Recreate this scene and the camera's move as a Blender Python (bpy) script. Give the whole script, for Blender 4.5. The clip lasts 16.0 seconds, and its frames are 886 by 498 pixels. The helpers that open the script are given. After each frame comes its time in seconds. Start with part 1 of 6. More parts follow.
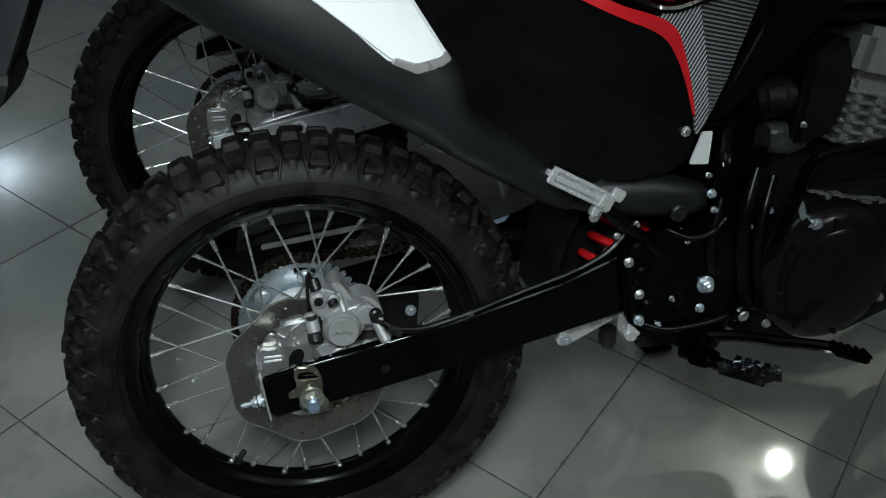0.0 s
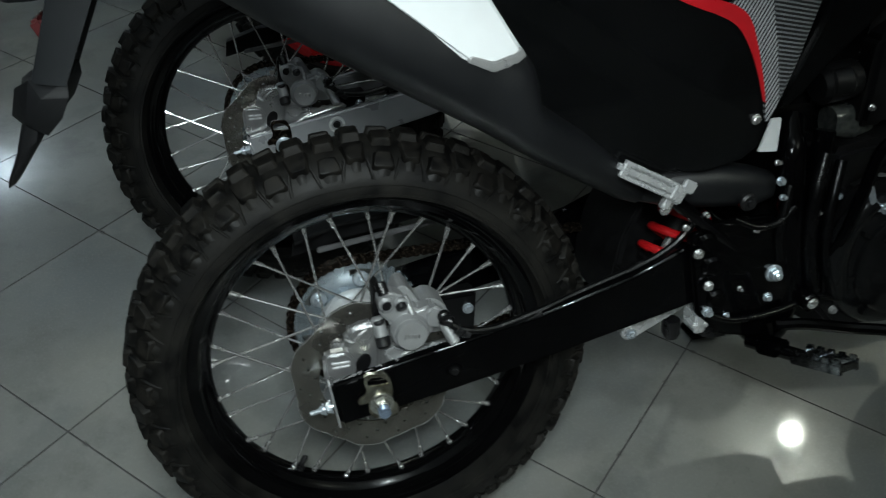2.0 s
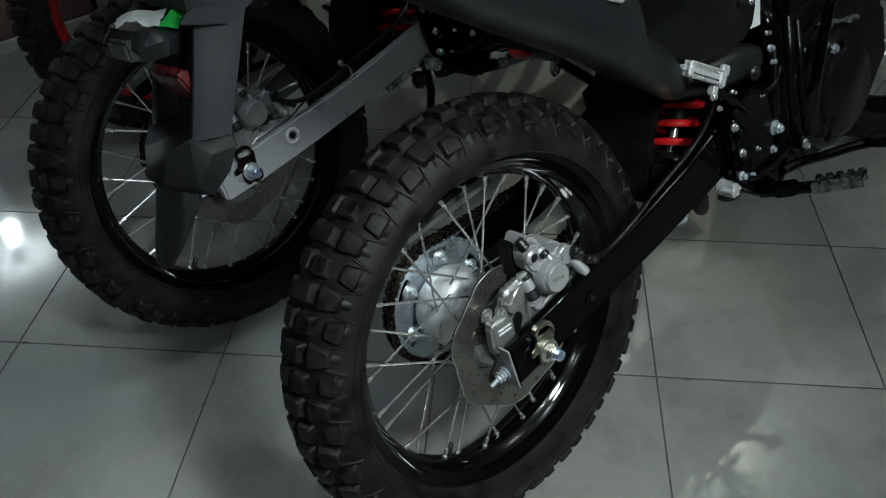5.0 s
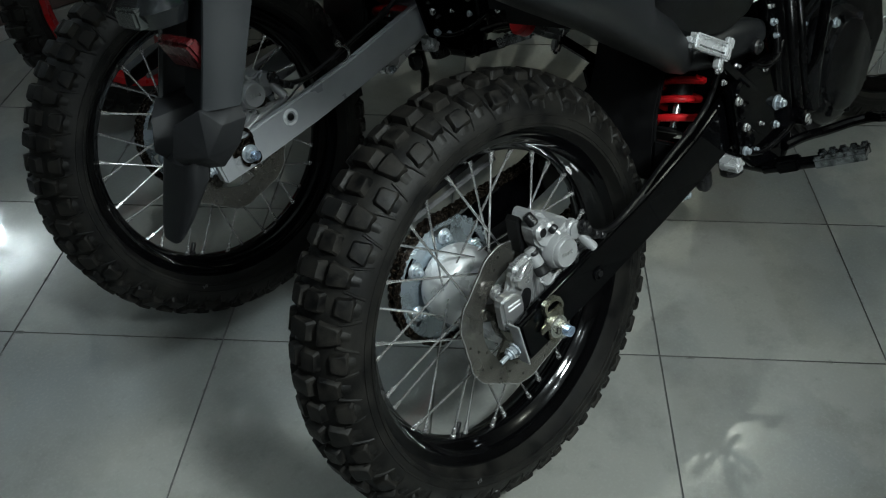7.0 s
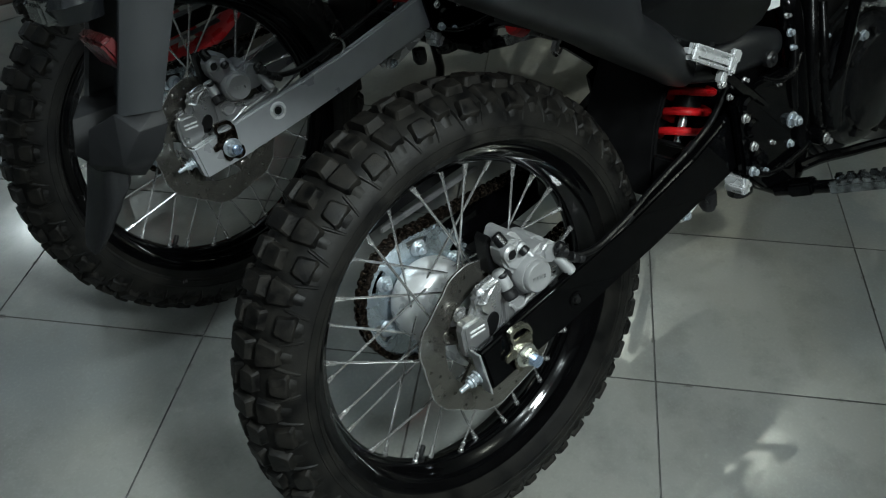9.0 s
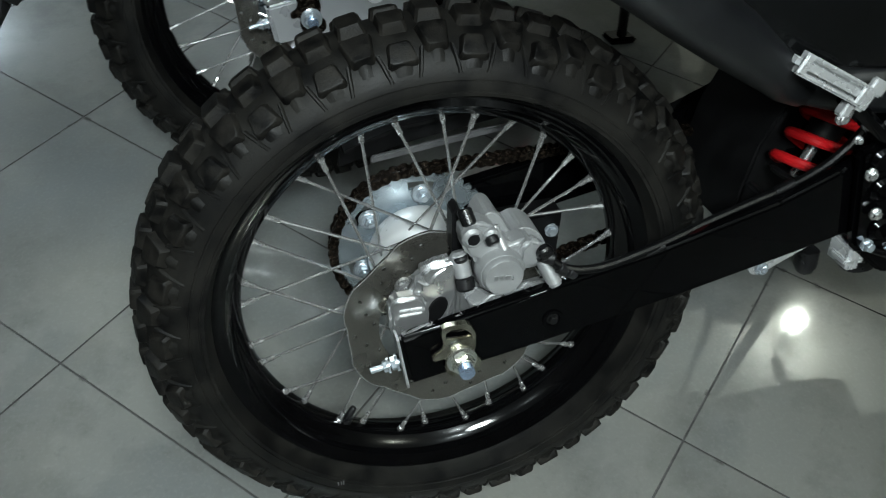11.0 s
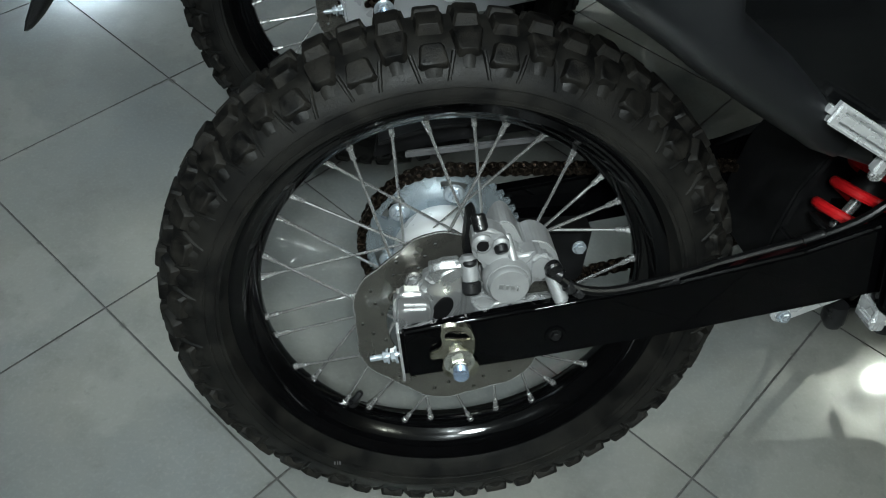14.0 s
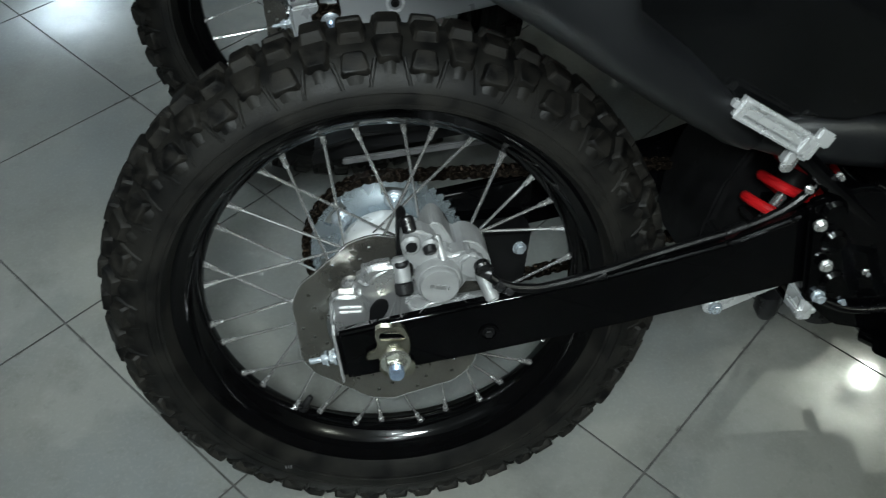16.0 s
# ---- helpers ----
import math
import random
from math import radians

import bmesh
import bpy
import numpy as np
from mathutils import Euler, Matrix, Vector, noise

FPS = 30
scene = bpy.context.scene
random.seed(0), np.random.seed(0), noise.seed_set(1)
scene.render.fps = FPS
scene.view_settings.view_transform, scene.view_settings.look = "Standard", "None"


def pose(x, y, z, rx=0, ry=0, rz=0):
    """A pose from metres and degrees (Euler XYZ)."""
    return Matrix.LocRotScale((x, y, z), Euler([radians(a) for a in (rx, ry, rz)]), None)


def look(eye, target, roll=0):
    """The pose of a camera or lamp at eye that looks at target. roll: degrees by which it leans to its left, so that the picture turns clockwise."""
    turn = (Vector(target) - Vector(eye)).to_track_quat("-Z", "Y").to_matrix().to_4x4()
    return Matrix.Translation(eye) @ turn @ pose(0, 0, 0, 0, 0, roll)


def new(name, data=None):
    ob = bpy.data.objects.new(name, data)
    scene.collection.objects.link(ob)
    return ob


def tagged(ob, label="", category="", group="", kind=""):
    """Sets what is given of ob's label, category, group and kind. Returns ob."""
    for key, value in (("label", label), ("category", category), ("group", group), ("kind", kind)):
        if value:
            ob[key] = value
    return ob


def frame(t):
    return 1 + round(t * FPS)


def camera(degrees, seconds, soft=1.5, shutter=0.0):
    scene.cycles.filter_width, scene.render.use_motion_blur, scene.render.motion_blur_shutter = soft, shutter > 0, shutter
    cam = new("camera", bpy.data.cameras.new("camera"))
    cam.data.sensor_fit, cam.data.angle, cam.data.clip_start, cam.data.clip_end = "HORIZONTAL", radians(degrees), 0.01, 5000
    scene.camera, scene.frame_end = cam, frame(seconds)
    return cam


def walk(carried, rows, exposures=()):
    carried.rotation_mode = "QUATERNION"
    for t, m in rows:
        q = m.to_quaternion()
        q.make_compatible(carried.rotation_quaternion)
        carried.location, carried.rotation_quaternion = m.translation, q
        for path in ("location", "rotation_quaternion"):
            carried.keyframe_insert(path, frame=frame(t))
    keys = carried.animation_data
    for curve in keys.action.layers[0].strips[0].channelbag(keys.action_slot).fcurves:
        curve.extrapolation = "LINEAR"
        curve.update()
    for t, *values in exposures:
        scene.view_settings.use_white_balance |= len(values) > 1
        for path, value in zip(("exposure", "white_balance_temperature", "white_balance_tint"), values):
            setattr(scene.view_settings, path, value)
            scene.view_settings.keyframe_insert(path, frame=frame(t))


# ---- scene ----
cam = camera(53.3, 16.0, soft=1.1, shutter=0.35)
PATH = [
    (0, (-0.046, -0.93, 1.209), (0.332, 0.602, -0.02), 3.7),
    (0.5, (-0.048, -0.927, 1.201), (0.33, 0.596, -0.04), 3.8),
    (1, (-0.046, -0.924, 1.198), (0.323, 0.589, -0.056), 3.7),
    (1.5, (-0.047, -0.921, 1.204), (0.323, 0.59, -0.053), 3.7),
    (2, (-0.13, -0.878, 1.21), (0.258, 0.624, -0.053), 2.1),
    (2.5, (-0.265, -0.814, 1.208), (0.291, 0.627, -0.063), 2.0),
    (3, (-0.401, -0.806, 1.204), (0.243, 0.611, -0.053), 1.7),
    (3.5, (-0.506, -0.81, 1.229), (0.2, 0.581, -0.023), -1.4),
    (4, (-0.577, -0.731, 1.207), (0.283, 0.573, -0.042), -0.6),
    (4.5, (-0.623, -0.679, 1.205), (0.361, 0.513, -0.064), -1.2),
    (7, (-0.676, -0.651, 1.175), (0.352, 0.486, -0.11), -1.1),
    (7.5, (-0.678, -0.641, 1.18), (0.349, 0.489, -0.112), -0.9),
    (8, (-0.664, -0.642, 1.178), (0.362, 0.488, -0.115), -0.8),
    (10.3, (-0.284, -0.673, 1.088), (0.322, 0.634, -0.299), 2.5),
    (10.5, (-0.25, -0.648, 1.077), (0.302, 0.648, -0.343), 4.0),
    (11, (-0.187, -0.632, 1.074), (0.201, 0.668, -0.396), 4.2),
    (11.5, (-0.128, -0.642, 1.084), (0.118, 0.675, -0.4), 4.9),
    (12, (-0.106, -0.645, 1.081), (0.085, 0.677, -0.407), 5.4),
    (12.5, (-0.108, -0.64, 1.082), (0.068, 0.684, -0.407), 5.4),
    (13, (-0.109, -0.642, 1.087), (0.068, 0.683, -0.401), 5.6),
    (13.5, (-0.112, -0.644, 1.089), (0.07, 0.682, -0.397), 5.8),
    (14, (-0.111, -0.65, 1.091), (0.073, 0.676, -0.395), 5.8),
    (14.5, (-0.109, -0.658, 1.091), (0.08, 0.669, -0.394), 6.0),
    (15, (-0.106, -0.662, 1.091), (0.075, 0.665, -0.394), 5.7),
    (15.5, (-0.094, -0.666, 1.092), (0.08, 0.667, -0.389), 5.4),
    (16, (-0.049, -0.678, 1.104), (0.146, 0.668, -0.362), 4.3),
]
walk(cam, [(t, look(eye, target, roll)) for t, eye, target, roll in PATH],
     [(0, -1.06), (2, -1.06), (3.5, -0.94), (4.5, -0.80), (7, -0.55), (8, -0.55), (10.5, -0.53), (12.5, -0.38), (16, -0.52)])

# ---- world and lamps ----
world = bpy.data.worlds.new("showroom_world")
scene.world = world
world.use_nodes = True
world.node_tree.nodes["Background"].inputs[0].default_value = (0.55, 0.62, 0.65, 1)
world.node_tree.nodes["Background"].inputs[1].default_value = 0.01
scene.view_settings.exposure = 0.0

CEILING = 3.75
# BLUE tints lamps to stand in for daylight from the window's side.
COOL, WARM, BLUE = (0.86, 1.0, 1.03), (0.92, 1.0, 0.87), (0.80, 1.0, 1.14)
LAMPS = [  # x, y, watts, colour; all hang at the height DROP
    (3.20, 2.33, 26, WARM), (3.25, 1.00, 18, WARM), (2.30, -2.50, 90, WARM), (0.45, 6.30, 50, COOL), (-2.70, 7.00, 70, BLUE),
    # All but (-2.20, -3.40) in this row are fill lamps added to brighten.
    (-0.95, 0.45, 28, BLUE), (0.10, 0.55, 38, COOL), (0.15, -1.65, 75, COOL), (-2.20, -3.40, 55, COOL), (-4.60, 1.40, 20, COOL),
]
# Made-up spot near the camera that brightens the wheel; the place has none.
FILL_SPOT = (-0.14, -0.98, 1.52, 150)  # x, y, z, watts
DROP = 3.5


# ---- materials ----
def principled(name, colour, rough=0.5, metal=0.0, **more):
    m = bpy.data.materials.new(name)
    m.use_nodes = True
    b = m.node_tree.nodes["Principled BSDF"]
    b.inputs["Base Color"].default_value = (*colour, 1)
    b.inputs["Roughness"].default_value = rough
    b.inputs["Metallic"].default_value = metal
    for key, value in more.items():
        b.inputs[key.replace("_", " ")].default_value = value
    return m


def worn(name, colour, dark, rough=0.5, metal=0.0, scale=30.0, grain=400.0, bump=0.15, spread=0.15, placed=False, **more):
    """A surface with two scales of variation: blotches between two colours, and a fine grain in relief and gloss."""
    m = principled(name, colour, rough, metal, **more)
    nt = m.node_tree
    b = nt.nodes["Principled BSDF"]
    tc = nt.nodes.new("ShaderNodeTexCoord")
    big = nt.nodes.new("ShaderNodeTexNoise")
    big.inputs["Scale"].default_value = scale
    big.inputs["Detail"].default_value = 5
    fine = nt.nodes.new("ShaderNodeTexNoise")
    fine.inputs["Scale"].default_value = grain
    fine.inputs["Detail"].default_value = 3
    mix = nt.nodes.new("ShaderNodeMix")
    mix.data_type = "RGBA"
    mix.inputs["A"].default_value = (*colour, 1)
    mix.inputs["B"].default_value = (*dark, 1)
    ramp = nt.nodes.new("ShaderNodeMapRange")
    ramp.inputs["From Min"].default_value = 0.35
    ramp.inputs["From Max"].default_value = 0.7
    gloss = nt.nodes.new("ShaderNodeMapRange")
    gloss.inputs["From Min"].default_value = 0.3
    gloss.inputs["From Max"].default_value = 0.7
    gloss.inputs["To Min"].default_value = max(0.02, rough - spread)
    gloss.inputs["To Max"].default_value = min(1.0, rough + spread)
    bmp = nt.nodes.new("ShaderNodeBump")
    bmp.inputs["Strength"].default_value = bump
    bmp.inputs["Distance"].default_value = 0.001
    where = nt.nodes.new("ShaderNodeNewGeometry").outputs["Position"] if placed else tc.outputs["Object"]
    for n in (big, fine):
        nt.links.new(where, n.inputs["Vector"])
    nt.links.new(big.outputs["Fac"], ramp.inputs["Value"])
    nt.links.new(ramp.outputs["Result"], mix.inputs["Factor"])
    nt.links.new(mix.outputs["Result"], b.inputs["Base Color"])
    nt.links.new(big.outputs["Fac"], gloss.inputs["Value"])
    nt.links.new(gloss.outputs["Result"], b.inputs["Roughness"])
    nt.links.new(fine.outputs["Fac"], bmp.inputs["Height"])
    nt.links.new(bmp.outputs["Normal"], b.inputs["Normal"])
    return m


RUBBER = worn("tyre_rubber", (0.0026, 0.0026, 0.0026), (0.0120, 0.0112, 0.0094), 0.55, scale=30, grain=500, bump=0.25, spread=0.1, placed=True, Specular_IOR_Level=0.22)
KNOB_RUBBER = worn("tyre_block_rubber", (0.0014, 0.0014, 0.0014), (0.0150, 0.0135, 0.0110), 0.58, scale=58, grain=500, bump=0.4, spread=0.14, placed=True, Specular_IOR_Level=0.22)
GLOSS_BLACK = worn("gloss_black_paint", (0.0008, 0.0008, 0.0010), (0.0014, 0.0014, 0.0017), 0.035, scale=20, grain=900, bump=0.0, spread=0.012, Specular_IOR_Level=0.18)
RIM_BLACK = worn("anodised_black_rim", (0.0012, 0.0012, 0.0014), (0.0020, 0.0020, 0.0023), 0.08, scale=25, grain=900, bump=0.006, spread=0.03, Specular_IOR_Level=0.3)
RIM_RED = worn("red_painted_alloy", (0.36, 0.010, 0.012), (0.28, 0.008, 0.010), 0.32, scale=25, grain=900, bump=0.03)
MATT_BLACK = worn("matt_black_plastic", (0.0035, 0.0035, 0.0038), (0.006, 0.006, 0.0065), 0.45, scale=25, grain=900, bump=0.2, Specular_IOR_Level=0.2)
CHARCOAL = worn("charcoal_plastic", (0.0043, 0.0048, 0.0058), (0.0062, 0.0068, 0.0081), 0.42, scale=12, grain=1200, bump=0.12, spread=0.06, Specular_IOR_Level=0.5)
TAIL_GREY = worn("dark_grey_fender_plastic", (0.018, 0.020, 0.022), (0.024, 0.026, 0.029), 0.5, scale=12, grain=1200, bump=0.2, spread=0.08, Specular_IOR_Level=0.25)
# Also put on the holder's knuckle, where its black stands in for shade.
FLAP_BLACK = worn("black_flap_plastic", (0.008, 0.0085, 0.0095), (0.012, 0.0125, 0.0135), 0.5, scale=18, grain=1200, bump=0.2, spread=0.08, Specular_IOR_Level=0.2)
WHITE_PLASTIC = worn("white_plastic", (0.74, 0.76, 0.77), (0.68, 0.70, 0.71), 0.38, scale=10, grain=700, bump=0.05)
CALIPER_ALLOY = worn("sand_cast_aluminium", (0.37, 0.375, 0.38), (0.30, 0.305, 0.31), 0.44, 0.45, scale=34, grain=1100, bump=0.14, spread=0.06)
CAST_ALLOY = worn("cast_aluminium", (0.46, 0.465, 0.47), (0.38, 0.385, 0.39), 0.30, 0.80, scale=24, grain=900, bump=0.06, spread=0.06)
ARM_SILVER = worn("silver_painted_arm", (0.37, 0.38, 0.395), (0.34, 0.35, 0.365), 0.38, 0.3, scale=20, grain=900, bump=0.08)
DISC_STEEL = worn("brushed_disc_steel", (0.300, 0.288, 0.262), (0.215, 0.205, 0.184), 0.22, 0.9, scale=28, grain=1500, bump=0.05, spread=0.08)
ZINC = worn("blue_zinc_plate", (0.60, 0.66, 0.71), (0.52, 0.58, 0.64), 0.22, 0.7, scale=40, grain=900, bump=0.04, spread=0.06)
CAST_GREY = worn("grey_cast_cylinder", (0.42, 0.43, 0.42), (0.34, 0.345, 0.34), 0.42, 0.5, scale=60, grain=900, bump=0.3)
HUB_ALLOY = worn("bright_hub_alloy", (0.80, 0.81, 0.82), (0.74, 0.75, 0.76), 0.35, 0.25, scale=30, grain=900, bump=0.1)
PANEL_BLACK = worn("satin_black_panel", (0.0024, 0.0026, 0.0028), (0.0038, 0.0041, 0.0044), 0.11, scale=12, grain=900, bump=0.03, spread=0.06, Specular_IOR_Level=0.22)
SEAT_VINYL = worn("black_seat_vinyl", (0.010, 0.010, 0.011), (0.016, 0.016, 0.017), 0.55, scale=30, grain=700, bump=0.3)
GOLD_ZINC = worn("yellow_zinc_plate", (0.42, 0.41, 0.34), (0.16, 0.15, 0.115), 0.20, 0.9, scale=50, grain=900, bump=0.03, spread=0.06)
PALE_BRASS = worn("yellow_passivated_nut", (0.74, 0.75, 0.70), (0.60, 0.61, 0.55), 0.16, 0.9, scale=60, grain=900, bump=0.03, spread=0.06)
BLUE_ZINC = worn("blue_passivated_thread", (0.42, 0.54, 0.72), (0.34, 0.44, 0.62), 0.22, 0.8, scale=60, grain=900, bump=0.03, spread=0.06)
CHROME = worn("stainless_spoke", (0.90, 0.90, 0.90), (0.86, 0.86, 0.87), 0.20, 0.9, scale=20, grain=900, bump=0.0, spread=0.0)
CHAIN_STEEL = worn("oiled_chain_steel", (0.022, 0.018, 0.015), (0.075, 0.056, 0.043), 0.22, 0.9, scale=200, grain=900, bump=0.2)
HOSE_RUBBER = worn("hose_rubber", (0.006, 0.006, 0.0065), (0.011, 0.011, 0.012), 0.34, scale=60, grain=900, bump=0.1, Specular_IOR_Level=0.4)
DARK_HOSE = worn("dark_frame_hose", (0.0018, 0.0018, 0.0020), (0.0032, 0.0032, 0.0036), 0.24, scale=50, grain=900, bump=0.06, spread=0.08, Specular_IOR_Level=0.25)
RED_PAINT = worn("red_spring_paint", (0.58, 0.010, 0.014), (0.48, 0.010, 0.012), 0.32, scale=40, grain=900, bump=0.05)
RED_DECAL = worn("red_decal", (0.62, 0.012, 0.020), (0.56, 0.012, 0.018), 0.36, scale=20, grain=900, bump=0.02)
RED_LENS = worn("dark_red_lens", (0.105, 0.009, 0.011), (0.075, 0.007, 0.008), 0.3, scale=60, grain=300, bump=0.1)
SMOKE_LENS = worn("smoked_lens", (0.006, 0.007, 0.008), (0.012, 0.013, 0.015), 0.12, scale=30, grain=500, bump=0.05)
CLEAR_LENS = worn("clear_lens", (0.075, 0.080, 0.076), (0.030, 0.034, 0.034), 0.12, 0.2, scale=90, grain=400, bump=0.2)
TAPE_WHITE = worn("white_film", (0.88, 0.90, 0.90), (0.76, 0.78, 0.78), 0.45, scale=60, grain=300, bump=0.3)
TAPE_GREEN = worn("green_film", (0.03, 0.52, 0.09), (0.03, 0.42, 0.07), 0.45, scale=60, grain=300, bump=0.3)
GROUT = worn("dark_grout", (0.10, 0.10, 0.095), (0.05, 0.05, 0.048), 0.9, scale=40, grain=300, bump=0.4)
WALL_PAINT = worn("wall_paint", (0.060, 0.050, 0.042), (0.045, 0.038, 0.032), 0.6, scale=3, grain=200, bump=0.1)
PALE_WALL = worn("pale_beige_wall", (0.56, 0.53, 0.45), (0.50, 0.47, 0.40), 0.6, scale=3, grain=200, bump=0.1)
CEILING_PAINT = worn("ceiling_paint", (0.80, 0.80, 0.79), (0.74, 0.74, 0.73), 0.8, scale=3, grain=200, bump=0.1)
BROWN_BOARD = worn("brown_board", (0.13, 0.085, 0.075), (0.10, 0.065, 0.058), 0.4, scale=6, grain=120, bump=0.1)
PALE_TRIM = worn("pale_trim", (0.45, 0.44, 0.42), (0.38, 0.37, 0.35), 0.5, scale=12, grain=300, bump=0.1)
PALE_CAP = worn("bare_steel_edge", (0.45, 0.45, 0.45), (0.36, 0.36, 0.37), 0.4, 0.6, scale=60, grain=900, bump=0.1)
# Light and dark blotches put glints and reflections into the peg's colour.
PEG_STEEL = worn("plated_peg_steel", (0.78, 0.81, 0.85), (0.10, 0.11, 0.12), 0.08, 1.0, scale=70, grain=420, bump=0.05, spread=0.05)
SPROCKET_ZINC = worn("bluish_sprocket_zinc", (0.46, 0.52, 0.56), (0.38, 0.44, 0.49), 0.26, 0.8, scale=30, grain=900, bump=0.03, spread=0.06)
DULL_ALLOY = worn("dull_grey_alloy", (0.15, 0.15, 0.155), (0.11, 0.11, 0.115), 0.4, 0.4, scale=40, grain=900, bump=0.1)
POLISHED_ALLOY = worn("polished_alloy", (0.78, 0.79, 0.80), (0.64, 0.65, 0.66), 0.26, 0.6, scale=45, grain=900, bump=0.08, spread=0.1)
GLOSS_TUBE = worn("glossy_black_hose", (0.0022, 0.0022, 0.0025), (0.0036, 0.0036, 0.004), 0.33, scale=40, grain=900, bump=0.02, spread=0.06, Specular_IOR_Level=0.26)
LAMP_WHITE = principled("lamp_diffuser", (0.9, 0.9, 0.9), 0.5, Emission_Color=(0.885, 1.0, 1.0, 1), Emission_Strength=14.0)
WINDOW_GLOW = principled("daylight_pane", (0.6, 0.75, 0.9), 0.3, Emission_Color=(0.55, 0.78, 1.0, 1), Emission_Strength=3.2)


def tile_material():
    """Polished stoneware: speckle, clouds and smears over the whole floor, a shade of its own for each tile, chipped edges."""
    m = principled("polished_grey_tile", (0.3, 0.3, 0.3), 0.06, IOR=2.1)
    nt = m.node_tree
    b = nt.nodes["Principled BSDF"]

    def node(kind, **values):
        n = nt.nodes.new(kind)
        for key, value in values.items():
            n.inputs[key].default_value = value
        return n

    def mixed(fac, a, c):
        n = nt.nodes.new("ShaderNodeMix")
        n.data_type = "RGBA"
        nt.links.new(fac, n.inputs["Factor"])
        for key, v in (("A", a), ("B", c)):
            if isinstance(v, tuple):
                n.inputs[key].default_value = (*v, 1)
            else:
                nt.links.new(v, n.inputs[key])
        return n.outputs["Result"]

    def ranged(value, lo, hi, to0=0.0, to1=1.0):
        n = node("ShaderNodeMapRange", **{"From Min": lo, "From Max": hi, "To Min": to0, "To Max": to1})
        nt.links.new(value, n.inputs["Value"])
        return n.outputs["Result"]

    def maths(op, a, c):
        n = nt.nodes.new("ShaderNodeMath")
        n.operation = op
        for k, v in ((0, a), (1, c)):
            if isinstance(v, (int, float)):
                n.inputs[k].default_value = v
            elif v is not None:
                nt.links.new(v, n.inputs[k])
        return n.outputs[0]

    place = nt.nodes.new("ShaderNodeNewGeometry").outputs["Position"]

    def noise_of(scale, detail=4.0, rough=0.55):
        n = node("ShaderNodeTexNoise", Scale=scale, Detail=detail, Roughness=rough)
        nt.links.new(place, n.inputs["Vector"])
        return n.outputs["Fac"]

    clouds, speckle, smear, grit = noise_of(2.3, 5), noise_of(170.0, 2), noise_of(7.5, 6, 0.65), noise_of(60.0, 3)
    colour = mixed(ranged(clouds, 0.36, 0.64), (0.178, 0.192, 0.192), (0.230, 0.230, 0.208))
    stain = noise_of(2.6, 6, 0.55)
    colour = mixed(ranged(stain, 0.530, 0.565, 0.0, 0.50), colour, (0.268, 0.270, 0.252))
    colour = mixed(ranged(smear, 0.50, 0.68, 0.0, 0.65), colour, (0.160, 0.163, 0.150))
    colour = mixed(ranged(speckle, 0.50, 0.72, 0.0, 0.13), colour, (0.36, 0.37, 0.36))
    colour = mixed(ranged(grit, 0.62, 0.74, 0.0, 0.20), colour, (0.15, 0.15, 0.14))
    # chipped, dirty edges
    tc = nt.nodes.new("ShaderNodeTexCoord")
    sep = nt.nodes.new("ShaderNodeSeparateXYZ")
    nt.links.new(tc.outputs["Object"], sep.inputs["Vector"])
    edge = maths("SUBTRACT", SIDE / 2, maths("MAXIMUM", maths("ABSOLUTE", sep.outputs["X"], None), maths("ABSOLUTE", sep.outputs["Y"], None)))
    near = ranged(edge, 0.0012, 0.0060, 1.0, 0.0)
    chip = maths("MULTIPLY", near, ranged(noise_of(26.0, 4), 0.60, 0.68))
    colour = mixed(chip, colour, (0.06, 0.058, 0.05))
    info = nt.nodes.new("ShaderNodeObjectInfo")
    shade = nt.nodes.new("ShaderNodeHueSaturation")
    nt.links.new(ranged(info.outputs["Random"], 0, 1, 0.93, 1.05), shade.inputs["Value"])
    nt.links.new(colour, shade.inputs["Color"])
    nt.links.new(shade.outputs["Color"], b.inputs["Base Color"])
    nt.links.new(ranged(smear, 0.3, 0.7, 0.025, 0.075), b.inputs["Roughness"])
    bump = node("ShaderNodeBump", Strength=0.012, Distance=0.001)
    nt.links.new(clouds, bump.inputs["Height"])
    nt.links.new(bump.outputs["Normal"], b.inputs["Normal"])
    return m


SIDE = 0.40
TILE = tile_material()


